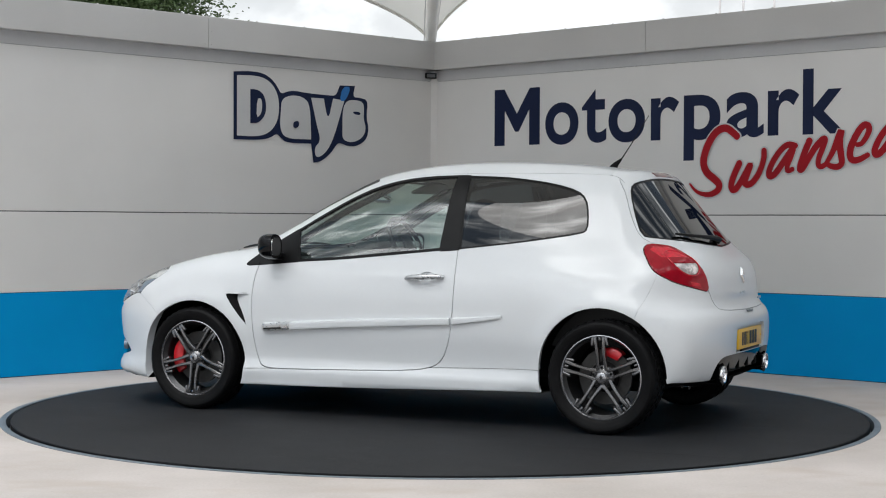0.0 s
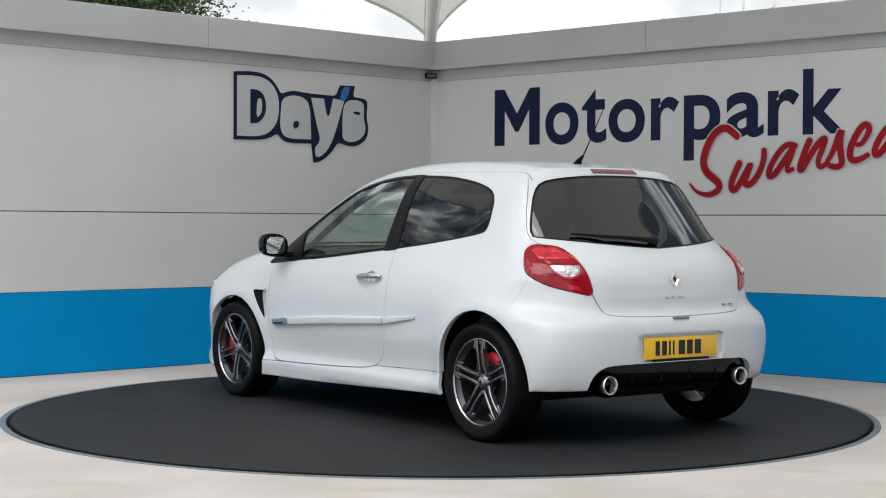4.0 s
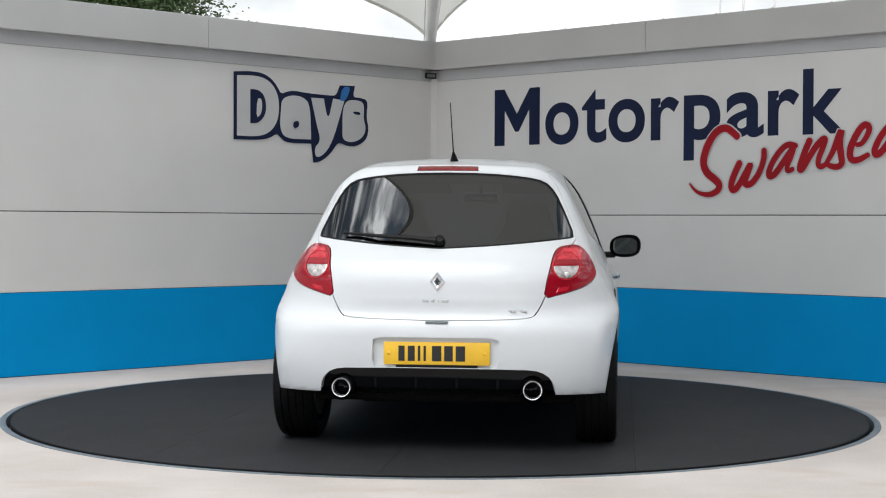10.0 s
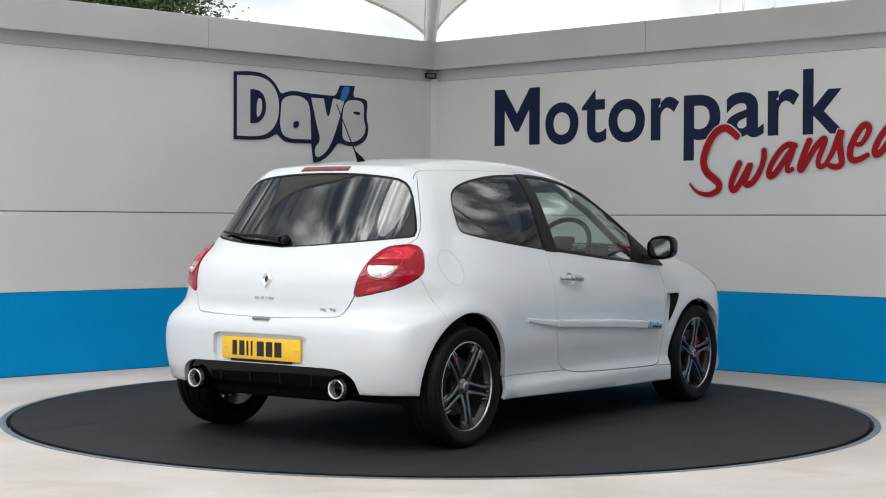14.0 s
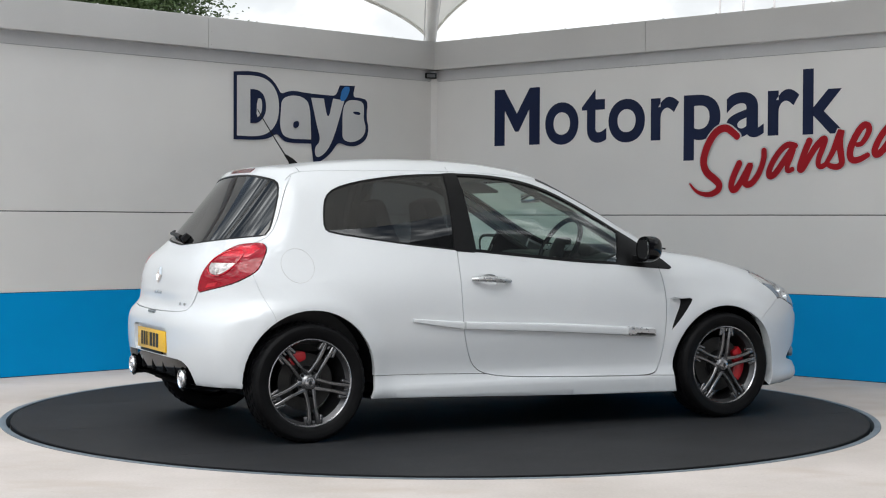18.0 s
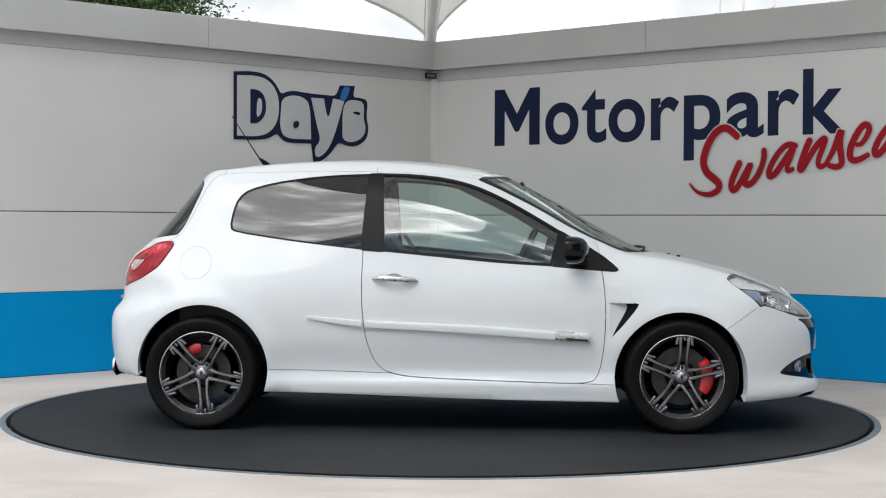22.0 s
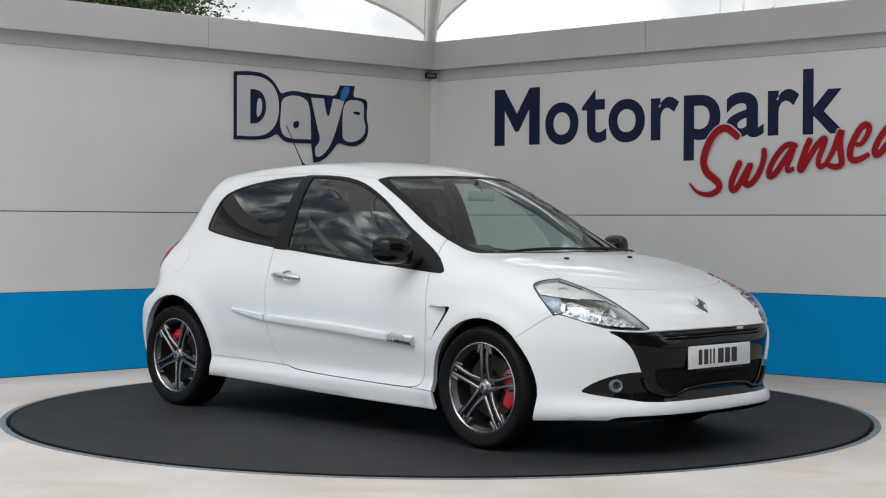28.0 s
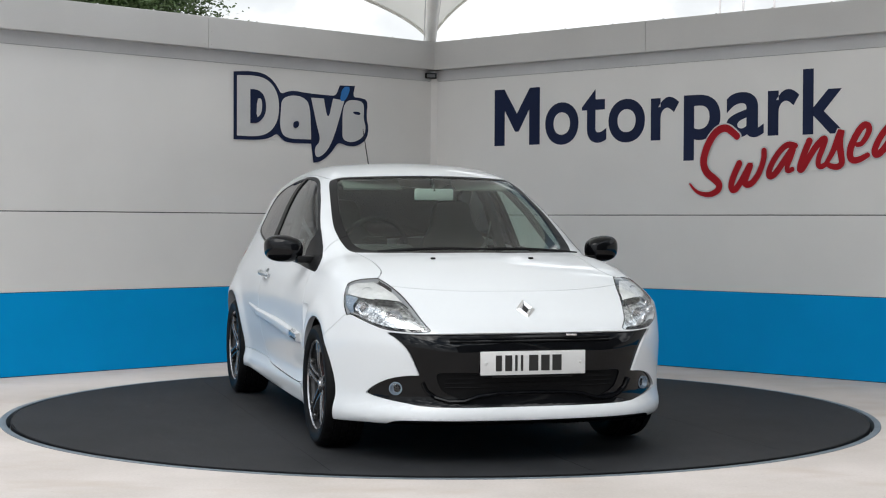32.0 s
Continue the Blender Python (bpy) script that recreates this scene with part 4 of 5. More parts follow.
def at(view, u, v, lift=0.0):
    """The place on the skin at an outline point, and the way out of it."""
    p = onto(view, [(u, v)])
    n = outward(p)[0]
    return Vector(p[0] + n * lift), Vector(n)


def ats(view, uv, lift=0.0):
    """Many places on the skin at once, raised by lift."""
    p = onto(view, uv)
    return [Vector(q) for q in p + outward(p) * np.reshape(lift, (-1, 1))]


def ribbon(view, spine, widths, height, sink=.004):
    """A raised moulding along a line on the skin, rounded over its width (up and down)."""
    spine = dense(np.array(spine, float), False, .03)
    run = np.linspace(0, 1, len(spine))
    wide = np.interp(run, np.linspace(0, 1, len(widths)), widths)
    high = np.interp(run, np.linspace(0, 1, len(height)), height)
    bm = bmesh.new()
    uv, lifts = [], []
    for (u, v), w, h in zip(spine, wide, high):
        for c in np.linspace(-1, 1, 9):
            uv.append((u, v + c * w / 2))
            lifts.append(-sink if abs(c) > .99 else h * (1 - c ** 8))
    made = [bm.verts.new(p) for p in ats(view, uv, lifts)]
    rows = [made[i:i + 9] for i in range(0, len(made), 9)]
    for a, b in zip(rows, rows[1:]):
        for j in range(8):
            bm.faces.new((a[j], a[j + 1], b[j + 1], b[j]))
    bm.faces.new(rows[0])
    bm.faces.new(rows[-1][::-1])
    bmesh.ops.recalc_face_normals(bm, faces=bm.faces)
    return bm


def mirrored(bm):
    moved(bm, Matrix.Diagonal((1, -1, 1, 1)))
    bmesh.ops.reverse_faces(bm, faces=bm.faces)
    return bm


# ---- wheels ----
def wheel(name, hub, side, turn, big):
    """A tyre on a five-twin-spoke alloy, with disc and caliper behind. y points outwards."""
    w = new(name)
    w.parent = CAR
    w.matrix_basis = pose(hub[0], hub[1], hub[2], 0, 0, 0 if side > 0 else 180)
    tread = [(.222, -.09), (.246, -.103), (.276, -.106), (.294, -.098), (.3025, -.085)]
    for y in (-.056, -.019, .019, .056):
        tread += [(.307, y - .007), (.2995, y - .005), (.2995, y + .005), (.307, y + .007)]
    tread += [(.3025, .085), (.2955, .0965), (.288, .1025), (.284, .1035), (.2825, .1055), (.262, .1062), (.2605, .1052), (.245, .1035), (.234, .098), (.227, .092), (.222, .086)]
    bm = lathe(tread, 120, closed=False)
    for v in bm.verts:
        a, r = math.atan2(v.co.z, v.co.x), math.hypot(v.co.x, v.co.z)
        if r > .298:
            k = round(a / (2 * math.pi) * 120)
            if (k + (int(abs(v.co.y) * 60))) % 3 == 0:
                v.co.x, v.co.z = v.co.x * (1 - .005 / r), v.co.z * (1 - .005 / r)
    tyre = part("tyre", bm, TYRE, w, "low-profile black tyre", smooth=40)
    # the barrel's colour is darkened to stand in for shade behind the spokes
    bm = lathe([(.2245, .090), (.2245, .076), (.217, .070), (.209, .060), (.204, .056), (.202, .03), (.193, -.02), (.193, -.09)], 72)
    rim = part("rim", bm, ALLOY_SHADED, w, "anthracite five-twin-spoke alloy rim", smooth=40)
    part("rim_lip", lathe([(.2185, .082), (.2265, .086), (.2265, .0925), (.222, .094), (.217, .087)], 72, closed=True), ALLOY_EDGE, rim, "bright machined lip")
    for i in range(5):
        bm, edges_ = bmesh.new(), {}
        for s in (-1, 1):
            rows = []
            for r, off, wide, y in ((.034, .026, .024, .070), (.055, .0225, .019, .075), (.085, .0195, .0165, .081), (.120, .0185, .016, .086), (.150, .0190, .0165, .088), (.178, .0210, .018, .0905), (.199, .0230, .020, .0905), (.2195, .0240, .021, .087)):
                c = s * off
                rows.append([bm.verts.new((c - wide / 2, y - .03, r)), bm.verts.new((c - wide / 2, y - .004, r)), bm.verts.new((c - wide * .28, y, r)), bm.verts.new((c + wide * .28, y, r)), bm.verts.new((c + wide / 2, y - .004, r)), bm.verts.new((c + wide / 2, y - .03, r))])
            for a, b in zip(rows, rows[1:]):
                for j in range(6):
                    bm.faces.new((a[j], a[(j + 1) % 6], b[(j + 1) % 6], b[j]))
            bm.faces.new(rows[0])
            bm.faces.new(rows[-1])
            edges_[s] = moved(block(-.0085, .0085, .064, .0895, -.026, .024, .006, segments=3), pose(s * .0395, 0, .194, 0, -s * 8))
        edges_[0] = block(-.0065, .0065, .062, .083, .194, .219, .003)
        bmesh.ops.recalc_face_normals(bm, faces=bm.faces)
        turned = pose(0, 0, 0, 0, 72 * i + turn)
        spoke = part("spoke", moved(bm, turned), ALLOY, rim, smooth=30)
        for e_ in edges_.values():
            part("spoke_end", moved(e_, turned), ALLOY, rim)
        bolt = moved(lathe([(.001, .070), (.007, .070), (.009, .066), (.009, .030)], 6), pose(0, 0, 0, 0, 72 * i + turn) @ pose(0, 0, .052))
        part("wheel_bolt", bolt, BLACK_TRIM, rim)
    part("hub", lathe([(.001, .078), (.030, .077), (.036, .072), (.044, .064), (.062, .058), (.068, .03)], 36), ALLOY, rim)
    part("hub_cap", lathe([(.001, .085), (.021, .0845), (.026, .082), (.028, .074)], 28), ALLOY_EDGE, rim, "silver centre cap with a dark diamond")
    part("cap_mark", moved(plate([(0, .014), (.010, 0), (0, -.014), (-.010, 0)], .002), pose(0, .0870, 0, 0, 0, 180)), INK, rim)
    r = .156 if big else .148
    disc = part("brake_disc", lathe([(.05, .018), (.085, .018), (.088, .012), (r, .012), (r, -.012), (.05, -.012)], 60), DISC, w)
    part("disc_bell", lathe([(.001, .034), (.070, .034), (.082, .022), (.082, .0)], 40), BLACK_MATT, disc)
    bm = bmesh.new()
    a0, span, r0, r1 = (0, 36, .108, .176) if big else (112, 18, .110, .162)
    rows = []
    for k in range(13):
        a = radians(a0 - span + 2 * span * k / 12)
        a = a if side > 0 else math.pi - a
        taper = 1 - .25 * abs(k / 6 - 1) ** 3
        mid = (r0 + r1) / 2
        lo, hi = mid - (mid - r0) * taper, mid + (r1 - mid) * taper
        rows.append([bm.verts.new((rr * math.cos(a), yy, rr * math.sin(a))) for rr, yy in ((lo, -.03), (lo, .034), (lo + .012, .042), (hi - .012, .042), (hi, .034), (hi, -.03))])
    for a, b in zip(rows, rows[1:]):
        for j in range(6):
            bm.faces.new((a[j], a[(j + 1) % 6], b[(j + 1) % 6], b[j]))
    bm.faces.new(rows[0])
    bm.faces.new(rows[-1])
    bmesh.ops.recalc_face_normals(bm, faces=bm.faces)
    part("brake_caliper", bm, CALIPER, w, "bright red brake caliper")
    return w


# ---- the car ----
CAR = tagged(new("car"), "white three-door hot hatchback with dark alloys, on the turntable", "car")


def both(name, piece, mat, deep=0.0, lip=.014, label="", parents=None):
    return [skin(name, piece, mat, parents[i] if parents else CAR, (s,), deep, lip, label) for i, s in enumerate((1, -1))]


def whole(name, piece, mat, deep=0.0, lip=.014, label="", parent=None):
    return skin(name, piece, mat, parent or CAR, (1, -1), deep, lip, label)


bonnet = whole("bonnet", "bonnet", PAINT)
roof = whole("roof", "roof", PAINT)
windscreen = whole("windscreen", "windscreen", SCREEN_PANE, .004, 0, "clear laminated windscreen")
whole("seal", "windscreen_seal", BLACK_TRIM, .002, .012, "black border of the screen", windscreen)
tailgate = whole("tailgate", "tailgate", PAINT)
rear_window = whole("rear_window", "rear_window", DARK_PANE, .004, 0, "dark tinted rear window", tailgate)
whole("seal", "rear_window_seal", BLACK_TRIM, .002, .012, "", tailgate)
whole("brake_light", "brake_light", DARK_RED, -.004, .014, "red high-level brake light", tailgate)
front_bumper = whole("front_bumper", "front_bumper", PAINT, 0, .05)
grille = whole("grille", "grille", BLACK_GLOSS, .012, .03, "gloss black grille panel", front_bumper)
whole("lower_grille", "lower_grille", BLACK_MATT, .022, 0, "black mesh air intake", front_bumper)
whole("splitter", "splitter", BLACK_MATT, .012, .02, "black chin splitter", front_bumper)
rear_bumper = whole("rear_bumper", "rear_bumper", PAINT, 0, .04)
whole("plate_recess", "plate_recess", PAINT, .022, 0, "", rear_bumper)
diffuser = whole("diffuser", "diffuser", BLACK_GLOSS, .03, .0, "black rear diffuser", rear_bumper)
whole("underbody", "underbody", BLACK_MATT, 0, .0, "black underside")
quarters = both("rear_quarter", "rear_quarter", PAINT, 0, .03)
wings = both("front_wing", "front_wing", PAINT, 0, .03)
both("screen_pillar", "screen_pillar", PAINT, 0, .012)
doors = both("door", "door", PAINT)
both("handle_cup", "handle_cup", PAINT, .013, 0, "", doors)
both("sill", "sill", PAINT, 0, .02)


def vent_depth(p):
    """The vent sinks from its front edge to a valley and rises again as a painted ramp."""
    x, z = p[:, 0], p[:, 2]
    front = np.interp(z, (.516, .586, .668, .695), (.919, .982, .048 + 1, 1.062))
    valley = np.interp(z, (.516, .584, .645, .688), (.918, .948, .985, 1.002))
    full = np.interp(z, (.516, .70), (.002, .034))
    return full * np.clip(np.where(x > valley, (front - x) / np.maximum(front - valley, .002), (x - .905) / np.maximum(valley - .905, .004)), 0, 1)


both("wing_vent", "wing_vent", BLACK_MATT, vent_depth, 0, "black air vent behind the front wheel", wings)
both("vent_ramp", "vent_ramp", PAINT, vent_depth, 0, "", wings)
both("window_frame", "front_window_frame", BLACK_TRIM, -.001, .016, "black window frame", doors)
both("side_window", "front_window", CLEAR, .005, 0, "clear door glass", doors)
both("window_frame", "quarter_window_frame", BLACK_TRIM, .001, .014, "", quarters)
both("quarter_window", "quarter_window", TINTED, .003, 0, "dark tinted quarter window", quarters)
both("pillar_cover", "pillar_cover", BLACK_TRIM, -.001, .012, "black pillar cover", doors)
both("mirror_mount", "mirror_mount", BLACK_TRIM, -.002, .014, "", doors)
headlamps = both("headlamp", "headlamp_cover", LAMP_COVER, -.002, .006, "clear swept-back headlamp")
both("lamp_housing", "headlamp_cover", LAMP_SHELL, .030, 0, "", headlamps)
tail_lamps = both("tail_lamp", "tail_lamp_lens", RED_LENS, -.004, .03, "red tail lamp with a clear round lens")


def patch(name, view, outline, lift, mat, parent, s, label=""):
    """A small inlay that follows the skin."""
    o = np.array(outline, float)
    mid = o.mean(0)
    bm = bmesh.new()
    o = dense(o, True, .015)
    rings = [[bm.verts.new(p) for p in ats(view, mid + (o - mid) * k, lift - (.002 if k == 1 else 0))] for k in (1, .93, .6, .3)]
    n = len(o)
    for a, b in zip(rings, rings[1:]):
        for j in range(n):
            bm.faces.new((a[j], a[(j + 1) % n], b[(j + 1) % n], b[j]))
    bm.faces.new(rings[-1])
    bmesh.ops.recalc_face_normals(bm, faces=bm.faces)
    if outward(np.array([rings[2][0].co]))[0] @ np.array(rings[2][0].link_faces[0].normal) < 0:
        bmesh.ops.reverse_faces(bm, faces=bm.faces)
    return part(name, mirrored(bm) if s < 0 else bm, mat, parent, label)


def lamp_details():
    for i, s in enumerate((1, -1)):
        def bowl(view, u, v, r, deep, n, mat, aim, squash=1.0, parent=headlamps[i], lab=""):
            p, _ = at(view, u, v, -deep)
            prof = [(r, .0), (r * 1.04, .004), (r, .008), (r * .93, .0), (r * .72, -.018), (r * .4, -.032), (.001, -.038)]
            bm = moved(lathe(prof, 32), Matrix.Diagonal((1, 1, squash, 1)))
            q = Vector(aim).to_track_quat("Y", "Z").to_matrix().to_4x4()
            moved(bm, Matrix.Translation(p) @ q)
            return part(n, mirrored(bm) if s < 0 else bm, mat, parent, lab)
        # inside of the headlamp: an upper shelf, a grey-blue outer lining, two bowls, bulbs, a dark brow and the rim
        patch("shelf", "corner", [(.075, .822), (.045, .838), (-.045, .845), (-.11, .826), (-.20, .793), (-.272, .757), (-.22, .760), (-.14, .768), (-.045, .776), (.055, .786)], -.010, LAMP_GREY, headlamps[i], s)
        patch("lining", "corner", [(.062, .780), (.0, .778), (-.045, .770), (-.03, .735), (-.045, .70), (-.02, .695), (.02, .728)], -.009, LAMP_SHADE, headlamps[i], s)
        bowl("corner", -.275, .700, .042, .032, "reflector", SILVER_BOWL, (1, .30, .05), .9)
        bowl("corner", -.085, .724, .034, .026, "reflector", SILVER_BOWL, (1, .5, .05), .95)
        bowl("corner", -.058, .812, .024, .016, "reflector", SILVER_BOWL, (.8, .6, .35), .6)
        for u, v, r, m in ((-.275, .702, .017, CHROME), (-.085, .724, .016, CHROME), (-.055, .811, .010, ORANGE)):
            p, n = at("corner", u, v, -.046 if r > .012 else -.020)
            bm = bmesh.new()
            bmesh.ops.create_uvsphere(bm, u_segments=20, v_segments=12, radius=r)
            moved(bm, Matrix.Translation(p))
            part("bulb", mirrored(bm) if s < 0 else bm, m, headlamps[i], "amber indicator bulb" if m is ORANGE else "")
        bm = ribbon("corner", [(-.14, .767), (-.20, .763), (-.262, .755), (-.32, .727)], [.002, .004, .005, .003], [-.008] * 2, .010)
        part("brow", mirrored(bm) if s < 0 else bm, BLACK_GLOSS, headlamps[i])
        line = dense(smooth_line(LAMP, True, 1), True)
        row = ats("corner", np.concatenate([line, line[:1]]), -.0035)
        bm = rod(row, .003, 6, ends=False)
        part("lamp_rim", mirrored(bm) if s < 0 else bm, BLACK_TRIM, headlamps[i], "dark edge of the lamp")
        bm = ribbon("corner", [(-.18, .653), (-.26, .634), (-.34, .627), (-.43, .624)], [.006, .014, .016, .014], [-.004] * 2, .02)
        part("shroud", mirrored(bm) if s < 0 else bm, BLACK_GLOSS, headlamps[i])
        # inside of the tail lamp: bright upper dome, clear half-round lens under a straight edge, a low bright strip
        half = [(.622 + .060 * math.cos(q), .913 + .060 * math.sin(q)) for q in (math.pi + math.pi * k / 12 for k in range(13))]
        patch("clear_lens", "back", half, .0065, CLEAR_LENS, tail_lamps[i], s)
        circ = [(.622 + .066 * math.cos(q), .913 + .066 * math.sin(q)) for q in (2 * math.pi * k / 36 for k in range(37))]
        bm = rod(ats("back", circ, .0062), .0028, 6, ends=False)
        part("lens_ring", mirrored(bm) if s < 0 else bm, BRIGHT_RED, tail_lamps[i], "bright ring round the lens")
        patch("red_band", "back", [(.560, .917), (.684, .917), (.690, .935), (.565, .935)], .006, RED_LENS, tail_lamps[i], s)
        patch("red_dome", "back", [(.575, .945), (.70, .945), (.695, .985), (.665, 1.003), (.60, .998)], .0055, BRIGHT_RED, tail_lamps[i], s)
        patch("red_strip", "back", [(.575, .786), (.63, .797), (.64, .818), (.585, .808)], .0055, BRIGHT_RED, tail_lamps[i], s)
        p, n = at("back", .622, .872, .0085)
        bm = bmesh.new()
        bmesh.ops.create_uvsphere(bm, u_segments=16, v_segments=10, radius=.013)
        moved(bm, Matrix.Translation(p) @ Matrix.Diagonal((.5, 1, 1, 1)))
        part("bulb", mirrored(bm) if s < 0 else bm, LAMP_GREY, tail_lamps[i])
        for z, w in ((.957, .09), (.975, .08)):
            bm = ribbon("back", [(.64 - w / 2, z - .012 if z < .9 else z), (.64 + w / 2, z + .012 if z < .9 else z)], [.010, .010], [.003, .003], .002)
            part("lens_rib", mirrored(bm) if s < 0 else bm, DARK_RED, tail_lamps[i])
        # fog lamp
        p, n = at("front", .628, .350, -.004)
        bm = lathe([(.001, -.014), (.016, -.012), (.023, -.002), (.027, .004), (.031, .003), (.031, -.02)], 28)
        moved(bm, Matrix.Translation(p) @ Vector((1, .42, 0)).to_track_quat("Y", "Z").to_matrix().to_4x4())
        fog = part("fog_lamp", mirrored(bm) if s < 0 else bm, LAMP_SHADE, front_bumper, "round fog lamp with a grey bowl")
        bm = lathe([(.001, .006), (.016, .005), (.024, .002), (.027, -.001)], 28)
        moved(bm, Matrix.Translation(p) @ Vector((1, .42, 0)).to_track_quat("Y", "Z").to_matrix().to_4x4())
        part("lens", mirrored(bm) if s < 0 else bm, LAMP_COVER, fog)


lamp_details()


def side_details():
    for i, s in enumerate((1, -1)):
        def put(n, bm, mat, parent, lab="", smooth=35):
            return part(n, mirrored(bm) if s < 0 else bm, mat, parent, lab, smooth)
        # rub strip: over the door, on into the quarter panel
        strip = put("rub_strip", ribbon("side", [(-.408, .578), (.2, .550), (.79, .510)], [.044, .053, .053], [.020, .026, .026]), PAINT, doors[i], "white side moulding")
        put("rub_strip_end", ribbon("side", [(-.72, .612), (-.58, .595), (-.424, .579)], [.020, .034, .044], [.009, .015, .020]), PAINT, quarters[i])
        put("strip_badge", ribbon("side", [(.615, .5222), (.80, .5098)], [.0545, .050], [.0272, .0272]), SATIN, strip, "bright metal end piece")
        put("badge_mark", ribbon("side", [(.672, .510), (.790, .5025)], [.018, .016], [.0284, .0284]), INK, strip)
        # handle
        pts = []
        for k in range(9):
            t = k / 8
            p, n = at("side", -.365 + .237 * t, .821 - .012 * t)
            pts.append(p + n * (.010 + .026 * math.sin(math.pi * t) ** .6))
        bm = rod(pts, [.010, .014, .016, .0165, .0165, .0165, .016, .0145, .009], 12)
        put("handle", bm, SATIN, doors[i], "satin silver door handle")
        # mirror: a rounded black housing on a short arm
        bm = bmesh.new()
        bmesh.ops.create_uvsphere(bm, u_segments=32, v_segments=20, radius=1)
        for v in bm.verts:
            x, y, z = v.co
            k = lambda c, e: math.copysign(abs(c) ** e, c)
            x, y, z = k(x, .75), k(y, .7), k(z, .75)
            x = max(x, -.28)
            shrink = 1 - .10 * max(0, -y)
            v.co = Vector((.70 + .085 * x - .02 * y, .918 + .100 * y, .982 + (.073 * shrink) * z + .006 * y))
        mirror = put("mirror", bm, BLACK_GLOSS, doors[i], "gloss black door mirror", 40)
        put("mirror_arm", block(.70, .79, .755, .86, .905, .945, .014), BLACK_TRIM, mirror)
        bm = bmesh.new()
        ring_ = [(.918 + .078 * math.copysign(abs(math.cos(a)) ** .6, math.cos(a)), .982 + .054 * math.copysign(abs(math.sin(a)) ** .6, math.sin(a))) for a in (2 * math.pi * k / 40 for k in range(40))]
        back_ = [[bm.verts.new((x - .02 * (y - .918) / .1, .918 + (y - .918) * k, .982 + (z - .982) * k)) for y, z in ring_] for x, k in ((.679, .99), (.6748, .97))]
        for k in range(40):
            bm.faces.new((back_[0][k], back_[0][(k + 1) % 40], back_[1][(k + 1) % 40], back_[1][k]))
        bm.faces.new(back_[1])
        bmesh.ops.recalc_face_normals(bm, faces=bm.faces)
        put("mirror_glass", bm, MIRROR, mirror, "mirror pane")
        # white blade in front of the wing vent
        put("vent_blade", ribbon("side", [(.90, .700), (.95, .701), (1.035, .701)], [.004, .008, .006], [.002, .006, .004]), PAINT, wings[i])
        # inner arch and door card
        for x, z, r in ((1.2895, .298, .366), (-1.2895, .322, .366)):
            bm = bmesh.new()
            rows = [[bm.verts.new((x + r * math.cos(a), y, z + r * math.sin(a))) for a in (math.pi * (-.03 + 1.06 * j / 40) for j in range(41))] for y in (.80, .46)]
            for j in range(40):
                bm.faces.new((rows[0][j], rows[0][j + 1], rows[1][j + 1], rows[1][j]))
            bm.faces.new(rows[1])
            put("arch_liner", bm, BLACK_MATT, CAR, "black wheel-arch liner")
        put("door_card", block(-.42, .86, .735, .765, .30, .93, .02), DASH, doors[i], "dark inner door panel")
        put("inner_side", block(-1.45, -.46, .66, .69, .45, .985, .02), DASH, CAR, "dark inner side panel")
        put("inner_pillar", rod([Vector((.05, .525, 1.36)), Vector((.40, .575, 1.19)), Vector((.80, .62, .95))], .020, 8), DASH, CAR, "dark windscreen pillar trim")
        put("inner_post", rod([(-.36, .68, .95), (-.365, .59, 1.25), (-.37, .52, 1.37)], .036, 8), DASH, CAR, "dark centre pillar trim")


side_details()
fuel = bmesh.new()
ang_ = np.arange(49) * 2 * np.pi / 48
pts_ = ats("side", np.stack([-1.336 + .087 * np.cos(ang_), .902 + .087 * np.sin(ang_)], 1), .0003)
part("fuel_flap", mirrored(rod(pts_, .0009, 5, fuel, ends=False)), FASCIA, quarters[1], "round fuel flap outline")


